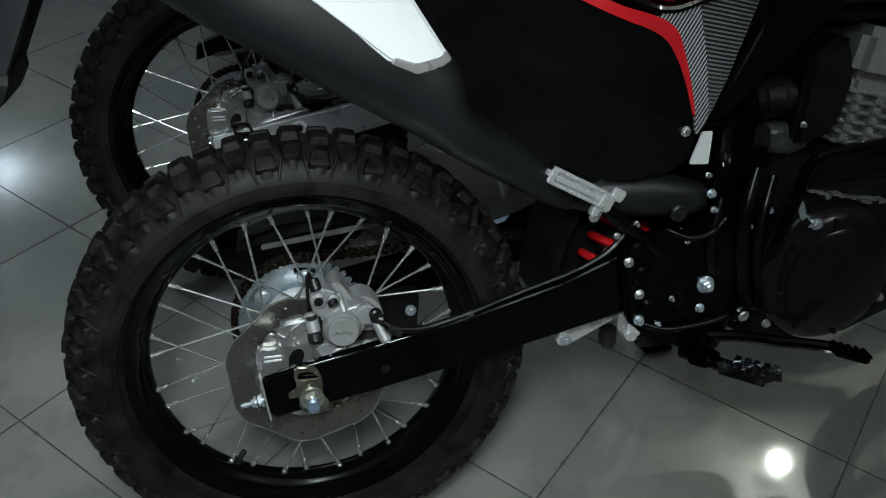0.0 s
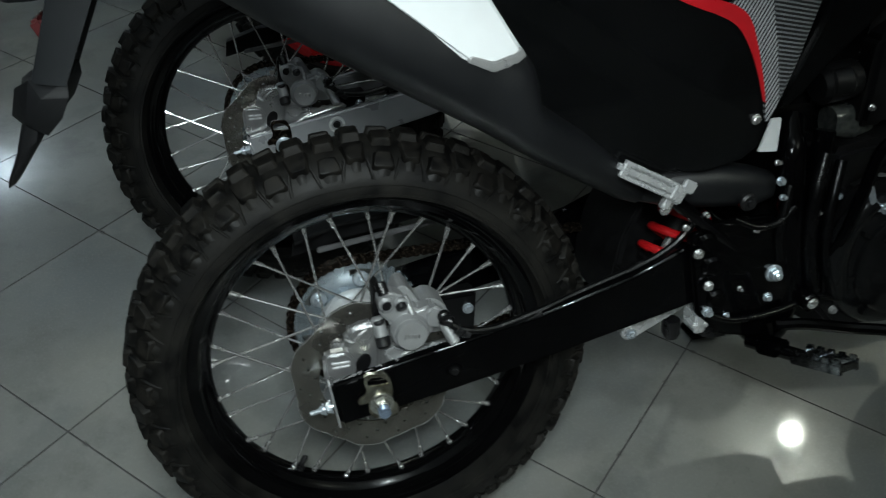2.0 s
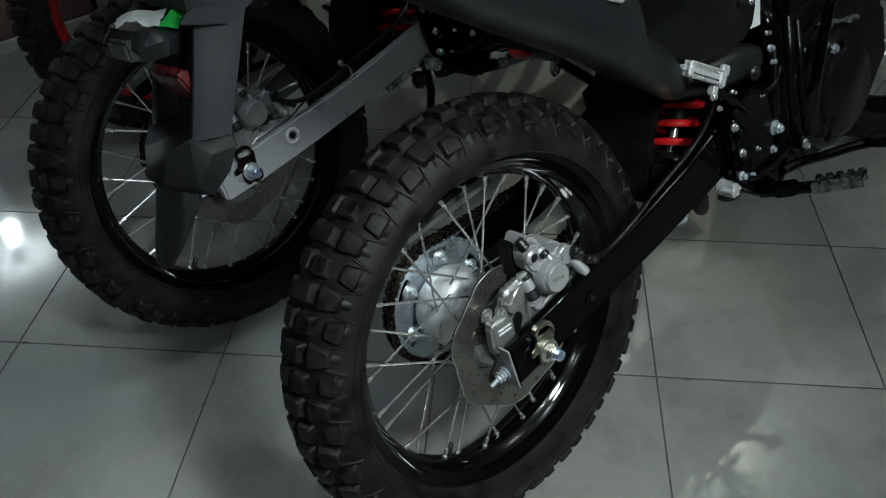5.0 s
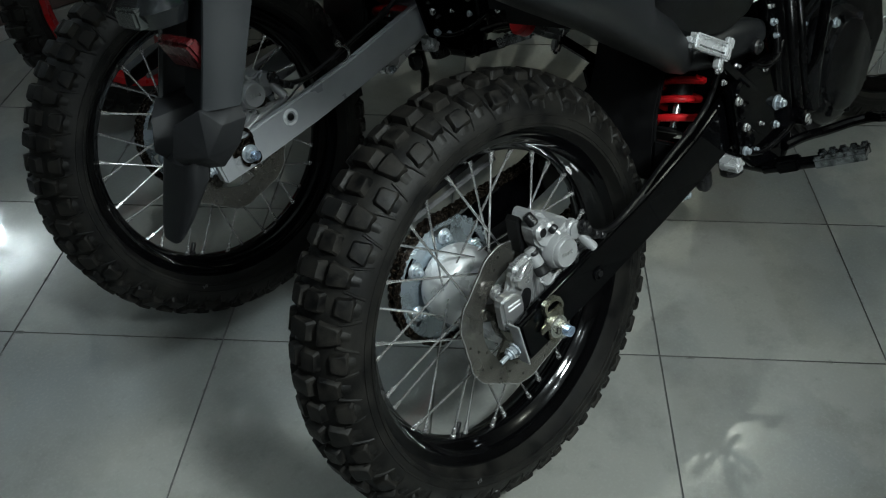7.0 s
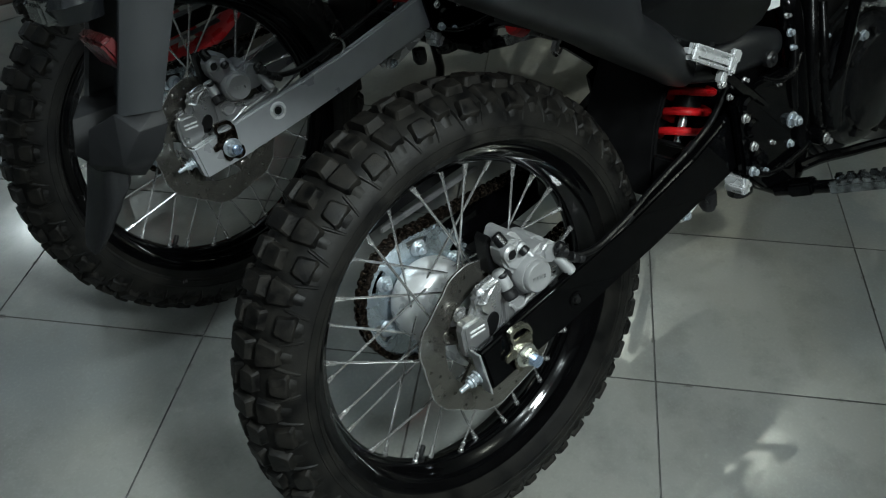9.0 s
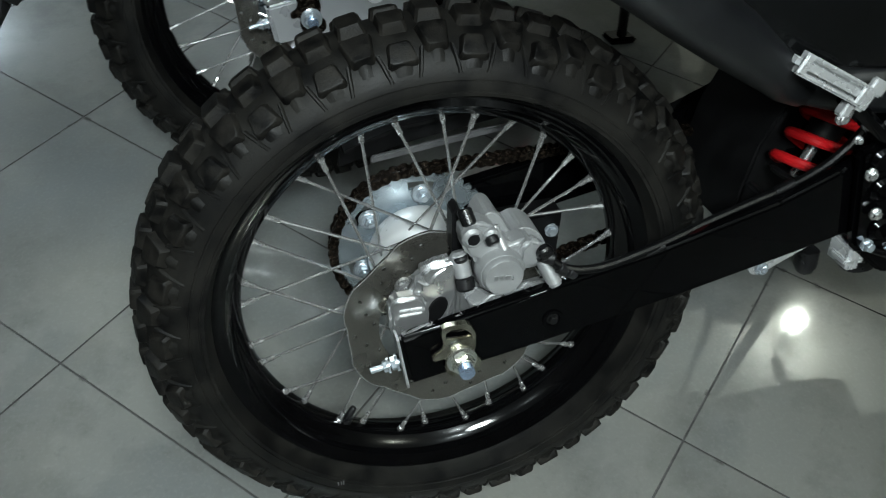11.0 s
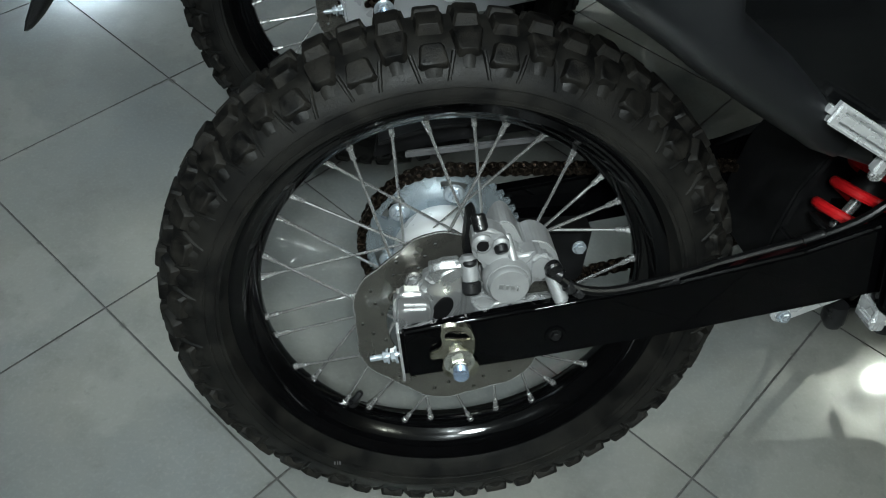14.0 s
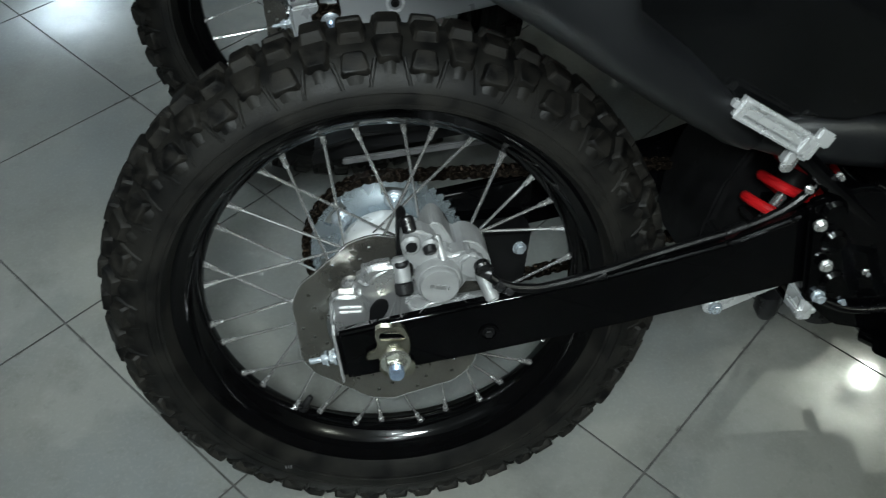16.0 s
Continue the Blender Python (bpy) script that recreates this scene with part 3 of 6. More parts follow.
# ---- chain ----
def chain(bike):
    """Links round the sprocket and along both runs to the front."""
    r, y = 0.0990, 0.0940
    front, rf = Vector((0.560, 0.075)), 0.030
    pts = []
    a_top, a_bot = math.radians(82), math.radians(288)
    path = []
    end = front + Vector((math.cos(a_top), math.sin(a_top))) * rf
    start = Vector((r * math.cos(a_top), r * math.sin(a_top)))
    for i in range(36):
        path.append(end.lerp(start, i / 36))
    for i in range(41):
        a = a_top + (a_bot - a_top) * i / 40
        path.append(Vector((r * math.cos(a), r * math.sin(a))))
    end2 = front + Vector((math.cos(a_bot), math.sin(a_bot))) * rf
    for i in range(1, 37):
        path.append(path[76].lerp(end2, i / 36))
    # even steps of one pitch
    pitch, out, left = 0.0127, [path[0]], 0.0127
    for p, q in zip(path, path[1:]):
        d = (q - p).length
        while d >= left:
            p = p.lerp(q, left / d)
            out.append(p)
            d = (q - p).length
            left = pitch
        left -= d
    bm = B()
    for k, (p, q) in enumerate(zip(out, out[1:])):
        u = (q - p).normalized()
        v = Vector((-u.y, u.x))
        wide = 0.0085 if k % 2 else 0.0060
        for s in (-1, 1):
            vs = []
            for dy in (0, 0.0016):
                for fx, fz in ((-0.35, 0.4), (0.0, 0.5), (0.5, 0.36), (1.0, 0.5), (1.35, 0.4), (1.35, -0.4), (1.0, -0.5), (0.5, -0.36), (0.0, -0.5), (-0.35, -0.4)):
                    w = p + u * fx * pitch + v * fz * 0.0115
                    vs.append(bm.verts.new((w.x, y + s * (wide - dy), w.y)))
            n = 10
            bm.faces.new(vs[:n])
            bm.faces.new(vs[n:][::-1])
            for i in range(n):
                bm.faces.new((vs[i], vs[(i + 1) % n], vs[n + (i + 1) % n], vs[n + i]))
        tube(bm, [(p.x, y - 0.0098, p.y), (p.x, y + 0.0098, p.y)], 0.0034, 8)
    return part("chain", bm, CHAIN_STEEL, bike, "oily dark brown drive chain")


# ---- rear brake ----
def caliper(bike):
    bm = B()
    # mounting bracket: arm from the axle up to the caliper
    plate(bm, [(-0.067, 0.016), (-0.066, 0.050), (-0.050, 0.060), (-0.034, 0.088), (-0.006, 0.094), (0.010, 0.078), (0.030, 0.062), (0.062, 0.050),
               (0.112, 0.056), (0.118, 0.040), (0.060, 0.012), (0.020, -0.014), (-0.030, -0.016)], -0.084, -0.094, 0.003)
    plate(bm, [(-0.070, 0.060), (-0.064, 0.066), (-0.040, 0.066), (-0.031, 0.058), (-0.028, 0.044), (-0.031, 0.020), (-0.040, 0.012), (-0.064, 0.014), (-0.070, 0.026)], -0.086, -0.104, 0.0055, 3)
    plate(bm, [(-0.041, 0.092), (-0.028, 0.100), (-0.001, 0.103), (0.004, 0.092), (0.000, 0.070), (-0.008, 0.058), (-0.030, 0.055), (-0.041, 0.066)], -0.084, -0.103, 0.0085, 2)
    plate(bm, [(-0.010, 0.026), (0.000, 0.054), (-0.001, 0.080), (0.006, 0.084), (0.010, 0.056), (0.034, 0.047), (0.062, 0.046), (0.110, 0.058), (0.119, 0.050), (0.066, 0.030), (0.006, 0.006)], -0.090, -0.098, 0.002)
    for k, (x0, z0, x1, z1) in enumerate(((0.000, 0.018, 0.004, 0.078), (0.006, 0.020, 0.052, 0.044), (0.040, 0.036, 0.112, 0.054))):
        tube(bm, [(x0, -0.098, z0), (x1, -0.098, z1)], 0.0032, 8)
    tube(bm, smooth_path([(-0.039, -0.099, 0.082), (-0.030, -0.102, 0.078), (-0.020, -0.102, 0.088), (-0.004, -0.099, 0.096)]), 0.0030, 8)
    bracket = part("caliper_bracket", bm, CAST_ALLOY, bike, "cast aluminium caliper bracket")
    bm = B()
    # body: piston side, with a waist between the two pins and the barrel
    plate(bm, [(0.005, 0.137), (0.011, 0.142), (0.020, 0.142), (0.030, 0.139), (0.038, 0.132), (0.043, 0.120), (0.051, 0.111), (0.063, 0.113), (0.072, 0.116), (0.078, 0.108), (0.077, 0.092),
               (0.070, 0.073), (0.058, 0.060), (0.040, 0.056), (0.026, 0.060), (0.019, 0.074), (0.0195, 0.098), (0.010, 0.105), (0.004, 0.118)], -0.080, -0.106, 0.0055, 3)
    body = part("brake_caliper", bm, CALIPER_ALLOY, bike, "bare cast aluminium brake caliper")
    # far half beyond the disc: two rounded humps, and the bridge that joins them to the body
    bm = B()
    far = smooth_path([(0.024, 0, 0.100), (0.029, 0, 0.124), (0.037, 0, 0.136), (0.047, 0, 0.133), (0.055, 0, 0.120), (0.062, 0, 0.109), (0.072, 0, 0.113), (0.085, 0, 0.109), (0.096, 0, 0.097), (0.101, 0, 0.080),
                       (0.097, 0, 0.064), (0.070, 0, 0.062), (0.036, 0, 0.072)], 3)
    plate(bm, [(p.x, p.z) for p in far], -0.040, -0.082, 0.006, 3)
    part("caliper_bridge", bm, CALIPER_ALLOY, body)
    bm = B()
    for x0, z0, x1, z1, r in ((0.040, 0.128, 0.047, 0.106, 0.0045), (0.054, 0.112, 0.052, 0.098, 0.0035), (0.066, 0.106, 0.060, 0.092, 0.0040), (0.026, 0.106, 0.034, 0.098, 0.0035)):
        rod(bm, (x0, -0.092, z0), (x1, -0.110, z1), r, 12, r * 0.4)
    part("casting_rib", bm, CALIPER_ALLOY, body)
    bm = B()
    m = Matrix.Translation((0.042, 0, 0.0855))
    lathe(bm, [(0.0, -0.100), (0.0245, -0.100), (0.0245, -0.112), (0.0222, -0.1165), (0.0212, -0.1165), (0.0205, -0.1215), (0.0190, -0.1235), (0.0, -0.1225)], 40)
    bmesh.ops.transform(bm, matrix=m, verts=bm.verts)
    cap = part("piston_cap", bm, CALIPER_ALLOY, body)
    bm = B()
    for k, (x, w) in enumerate(((0.034, 0.0042), (0.040, 0.0030), (0.0455, 0.0046), (0.0505, 0.0022))):
        block(bm, (x - w / 2, -0.1234, 0.0835 - 0.0008 * k), (x + w / 2, -0.1228, 0.0890 - 0.0008 * k), 0.0002, None, 1)
    part("cap_mark", bm, CAST_ALLOY, cap, "faint embossed bars")
    bm = B()
    rod(bm, (0.014, -0.100, 0.1275), (0.014, -0.1125, 0.1275), 0.0105, 20, 0.003)
    part("pin_boss", bm, CALIPER_ALLOY, body)
    bm = B()
    rod(bm, (0.033, -0.100, 0.1245), (0.033, -0.1115, 0.1245), 0.0090, 20, 0.003)
    part("pin_boss", bm, CALIPER_ALLOY, body)
    bm = B()
    plate(bm, [(0.060, 0.090), (0.061, 0.108), (0.072, 0.117), (0.084, 0.113), (0.090, 0.100), (0.086, 0.086), (0.072, 0.083)], -0.096, -0.112, 0.0045, 3)
    part("hose_boss", bm, CALIPER_ALLOY, body)
    bm = B()
    rod(bm, (0.087, -0.104, 0.088), (0.098, -0.118, 0.063), 0.0078, 20, 0.0015)
    part("bleed_boss", bm, CALIPER_ALLOY, body)
    bm = B()
    rod(bm, (0.0975, -0.1174, 0.0642), (0.0985, -0.1186, 0.0618), 0.0068, 18, 0.001)
    part("bleed_nipple", bm, PALE_CAP, body)
    # foot that carries the pads, with a bent step
    bm = B()
    plate(bm, [(0.010, 0.056), (0.020, 0.060), (0.030, 0.056), (0.040, 0.046), (0.064, 0.047), (0.068, 0.053), (0.076, 0.058), (0.084, 0.052), (0.104, 0.056), (0.106, 0.046), (0.060, 0.034), (0.030, 0.028), (0.012, 0.034)], -0.092, -0.100, 0.0025, 2)
    tube(bm, smooth_path([(0.011, -0.100, 0.052), (0.016, -0.101, 0.044), (0.026, -0.101, 0.042), (0.034, -0.101, 0.049), (0.046, -0.100, 0.051)], 4), 0.0026, 8)
    block(bm, (0.050, -0.102, 0.047), (0.068, -0.098, 0.0525), 0.0015)
    part("pad_spring", bm, CALIPER_ALLOY, body)
    # Dark block put where the gap beside the disc lies in shade.
    bm = B()
    plate(bm, [(0.001, 0.094), (0.002, 0.140), (0.008, 0.146), (0.012, 0.140), (0.012, 0.098)], -0.058, -0.080, 0.001)
    part("pad_gap_block", bm, MATT_BLACK, body)
    bm = B()
    rod(bm, (0.003, -0.092, 0.104), (0.0070, -0.103, 0.078), 0.0090, 18, 0.003)
    part("slide_pin", bm, CALIPER_ALLOY, body)
    # rubber boots, bleed cap, bolts
    for name, p, q, r, mat in (("pin_boot", (0.0066, -0.102, 0.080), (0.0080, -0.1085, 0.067), 0.0097, HOSE_RUBBER), ("bleed_cap", (0.010, -0.090, 0.150), (0.014, -0.100, 0.136), 0.0075, HOSE_RUBBER),
                               ("bolt_plug", (0.014, -0.111, 0.1275), (0.014, -0.1130, 0.1275), 0.0080, MATT_BLACK), ("bolt_plug", (0.031, -0.110, 0.1275), (0.033, -0.1165, 0.1215), 0.0068, HOSE_RUBBER),
                               ("dust_boot", (0.004, -0.098, 0.103), (0.005, -0.098, 0.096), 0.0075, HOSE_RUBBER), ("banjo_bolt", (0.084, -0.112, 0.104), (0.086, -0.122, 0.103), 0.0085, HOSE_RUBBER),
                               ("banjo_collar", (0.080, -0.112, 0.099), (0.096, -0.118, 0.094), 0.0070, HOSE_RUBBER)):
        bm = B()
        rod(bm, p, q, r, 18, r * 0.25)
        part(name, bm, mat, body)
    bm = B()
    lathe(bm, [(0.0, -0.009), (0.0035, -0.009), (0.0040, -0.007), (0.0085, -0.006), (0.0105, -0.003), (0.0110, 0.002)], 24)
    bmesh.ops.transform(bm, matrix=Matrix.Translation((-0.0466, -0.0720, 0.057)), verts=bm.verts)
    part("bracket_bolt", bm, CHROME, bracket)
    for k in (0, 1):
        bm = B()
        block(bm, (-0.060, -0.1050, 0.0445 + k * 0.006), (-0.037, -0.1036, 0.0475 + k * 0.006), 0.0006)
        part("raised_mark", bm, HUB_ALLOY, bracket)
    # Black patch laid on the bracket in place of a shaded hole.
    bm = B()
    loft(bm, [((-0.019, -0.0930, 0.040), (0.45, 0, 0.89), 0.015, (0.89, 0, -0.45), 0.009), ((-0.019, -0.0965, 0.040), (0.45, 0, 0.89), 0.015, (0.89, 0, -0.45), 0.009)], 20, 2.2)
    part("bracket_hole_patch", bm, MATT_BLACK, bracket)
    # brake hose along the swingarm
    bm = B()
    tube(bm, smooth_path([(0.092, -0.117, 0.092), (0.104, -0.120, 0.084), (0.122, -0.122, 0.079), (0.150, -0.120, 0.077), (0.190, -0.117, 0.084), (0.225, -0.114, 0.092),
                          (0.262, -0.109, 0.101), (0.310, -0.106, 0.114), (0.360, -0.104, 0.128), (0.405, -0.102, 0.150), (0.440, -0.100, 0.185)], 5), 0.0048, 10)
    hose = part("brake_hose", bm, GLOSS_TUBE, bike, "black rubber brake hose")
    for x, y, z, dx, dz in ((0.103, -0.120, 0.0825, 0.008, -0.006), (0.113, -0.121, 0.077, 0.008, -0.005), (0.205, -0.115, 0.083, 0.022, 0.008), (0.352, -0.104, 0.1255, 0.022, 0.009)):
        bm = B()
        rod(bm, (x - dx / 2, y, z - dz / 2), (x + dx / 2, y, z + dz / 2), 0.0066, 12)
        part("hose_clamp", bm, MATT_BLACK if x > 0.15 else HOSE_RUBBER, hose)


# ---- swingarm ----
ARM = [(-0.066, 0.033), (-0.057, -0.030), (0.075, -0.008), (0.247, 0.026), (0.389, 0.058), (0.470, 0.078), (0.540, 0.085), (0.545, 0.140), (0.500, 0.165),
       (0.445, 0.172), (0.400, 0.150), (0.337, 0.124), (0.206, 0.088), (0.068, 0.061)]


SLIM_ARM = [(-0.064, 0.018), (-0.056, -0.036), (0.020, -0.026), (0.150, -0.002), (0.250, 0.020), (0.390, 0.054), (0.470, 0.075), (0.540, 0.085), (0.545, 0.140), (0.500, 0.146),
            (0.400, 0.119), (0.345, 0.104), (0.240, 0.076), (0.150, 0.058), (0.040, 0.038)]


def swingarm(bike, paint, text):
    shape = SLIM_ARM if paint is ARM_SILVER else ARM
    top = 0.0185 if paint is ARM_SILVER else 0.0335
    bm = B()
    plate(bm, shape, -0.125, -0.109, 0.005 if shape is ARM else 0.003, 3)
    right = part("swingarm", bm, paint, bike, text)
    bm = B()
    plate(bm, shape, 0.106, 0.128, 0.003)
    part("swingarm_left", bm, paint, bike)
    bm = B()
    block(bm, (0.440, -0.097, 0.066), (0.500, 0.097, 0.110), 0.012)
    rod(bm, (0.524, -0.128, 0.114), (0.524, 0.128, 0.114), 0.024, 24)
    part("swingarm_bridge", bm, paint, bike)
    # end cap
    bm = B()
    plate(bm, [(-0.0682, top), (-0.0597, -0.0306), (-0.0570, -0.0306), (-0.0655, top)], -0.1262, -0.1078, 0.0006)
    part("end_cap", bm, paint if paint is ARM_SILVER else PALE_CAP, right, "bare metal end plate")
    # adjuster screw and nuts
    bm = B()
    rod(bm, (-0.060, -0.110, -0.006), (-0.094, -0.110, -0.0125), 0.0033, 12)
    hexnut(bm, (-0.066, -0.110, -0.007), 0.0072, 0.007, (-1, 0, -0.18))
    hexnut(bm, (-0.075, -0.110, -0.009), 0.0064, 0.006, (-1, 0, -0.18), 0.4)
    part("chain_adjuster", bm, ZINC, right, "zinc-plated adjuster bolt")
    # snail plate at the axle
    bm = B()
    lobes = smooth_path([(-0.021, 0, 0.029), (-0.0245, 0, 0.016), (-0.033, 0, 0.011), (-0.032, 0, 0.002), (-0.0205, 0, 0.003), (-0.0205, 0, -0.012), (-0.012, 0, -0.0225), (-0.006, 0, -0.0185), (0.004, 0, -0.0235),
                         (0.0155, 0, -0.0185), (0.0165, 0, -0.005), (0.0095, 0, 0.002), (0.0115, 0, 0.016), (0.0085, 0, 0.029), (-0.004, 0, 0.026)], 3)[:-1]
    plate(bm, [(p.x, p.z) for p in lobes], -0.1275, -0.1315, 0.0010)
    cam_plate = part("adjuster_plate", bm, CHAIN_STEEL if paint is ARM_SILVER else GOLD_ZINC, right, "plated steel chain adjuster plate")
    bm = B()
    hoop = [(-0.0205, 0.025), (-0.0230, 0.036), (-0.0222, 0.0415), (-0.0170, 0.0445), (-0.0020, 0.0440), (0.0030, 0.0405), (0.0075, 0.033), (0.0085, 0.025)]
    outer = [bm.verts.new((x + (0.0022 if x > -0.007 else -0.0022) * 0.9, -0.1345, z + (0.0026 if z > 0.039 else 0.0))) for x, z in hoop]
    inner = [bm.verts.new((x - (0.0022 if x > -0.007 else -0.0022) * 0.9, -0.1350, z - (0.0026 if z > 0.039 else 0.0))) for x, z in hoop]
    back_o = [bm.verts.new((v.co.x, -0.1275, v.co.z)) for v in outer]
    back_i = [bm.verts.new((v.co.x, -0.1275, v.co.z)) for v in inner]
    for p, q in ((outer, inner), (inner, back_i), (back_i, back_o), (back_o, outer)):
        for k in range(len(hoop) - 1):
            bm.faces.new((p[k], p[k + 1], q[k + 1], q[k]))
    for k in (0, -1):
        bm.faces.new((outer[k], inner[k], back_i[k], back_o[k]))
    part("grip", bm, CHAIN_STEEL if paint is ARM_SILVER else GOLD_ZINC, cam_plate)
    bm = B()
    hexnut(bm, (-0.004, -0.131, 0.000), 0.0118, 0.012, (0, -1, 0), 0.3)
    rod(bm, (-0.004, -0.141, 0.000), (-0.004, -0.146, 0.000), 0.0098, 20, 0.001)
    nut = part("axle_nut", bm, ZINC if paint is ARM_SILVER else PALE_BRASS, right, "yellowish zinc-plated axle nut")
    bm = B()
    profile = [(0.0, -0.1555), (0.0060, -0.1555)]
    for k in range(7):
        profile += [(0.0078, -0.1545 + 0.0016 * k), (0.0070, -0.1537 + 0.0016 * k)]
    lathe(bm, profile + [(0.0078, -0.1410)], 24)
    bmesh.ops.transform(bm, matrix=Matrix.Translation((-0.004, 0, 0)), verts=bm.verts)
    part("axle_thread", bm, BLUE_ZINC, right, "bluish threaded axle end")
    bm = B()
    rod(bm, (-0.004, -0.128, 0.0), (-0.004, 0.135, 0.0), 0.0082, 20)
    part("axle", bm, CAST_ALLOY, bike)
    bm = B()
    hexnut(bm, (0.094, -0.124, 0.026), 0.0050, 0.006)
    part("arm_bolt", bm, MATT_BLACK, right)
    bm = B()
    k = 1.35 if paint is ARM_SILVER else 1.0
    lathe(bm, [(0.0075 * k, 0.001), (0.0075 * k, -0.002), (0.0105 * k, -0.002), (0.0115 * k, 0.001)], 28)
    bmesh.ops.transform(bm, matrix=Matrix.Translation((0.094, -0.125, 0.026)), verts=bm.verts)
    part("bolt_bush", bm, look_bolt(paint), right)
    if paint is ARM_SILVER:
        bm = B()
        tube(bm, smooth_path([(0.232, -0.117, 0.074), (0.244, -0.119, 0.080), (0.247, -0.120, 0.092), (0.242, -0.119, 0.101), (0.232, -0.116, 0.106)]), 0.0024, 8)
        hexnut(bm, (0.234, -0.112, 0.108), 0.0045, 0.005)
        part("hose_guide", bm, CHROME, right, "bright wire hose guide")
    # chain guard above the chain on the far arm
    bm = B()
    plate(bm, [(-0.085, 0.120), (-0.080, 0.152), (-0.02, 0.172), (0.12, 0.186), (0.25, 0.194), (0.25, 0.170), (0.12, 0.158), (0.0, 0.140)], 0.084, 0.088, 0.001)
    plate(bm, [(-0.080, 0.149), (-0.02, 0.169), (0.12, 0.183), (0.25, 0.191), (0.25, 0.196), (0.12, 0.188), (-0.02, 0.174), (-0.080, 0.154)], 0.055, 0.088, 0.001)
    part("chain_guard", bm, MATT_BLACK, bike, "black plastic chain guard")
    # separate paler strip along the guard's lower edge
    bm = B()
    plate(bm, [(-0.050, 0.126), (-0.049, 0.134), (0.117, 0.155), (0.122, 0.148)], 0.070, 0.076, 0.0015)
    part("guard_lip", bm, DULL_ALLOY, bike, "pale strip along the lower edge of the chain guard")
    # chain guide under the far arm
    bm = B()
    plate(bm, [(0.085, 0.030), (0.100, -0.030), (0.150, -0.048), (0.172, -0.040), (0.178, 0.034)], 0.060, 0.098, 0.004)
    part("chain_guide", bm, MATT_BLACK, bike)
    bm = B()
    hexnut(bm, (0.163, 0.058, 0.010), 0.0065, 0.007, (0, -1, 0))
    rod(bm, (0.163, 0.060, 0.010), (0.163, 0.095, 0.010), 0.005)
    part("guide_bolt", bm, ZINC, bike)
    return right


def look_bolt(paint):
    return HUB_ALLOY if paint is ARM_SILVER else GLOSS_BLACK


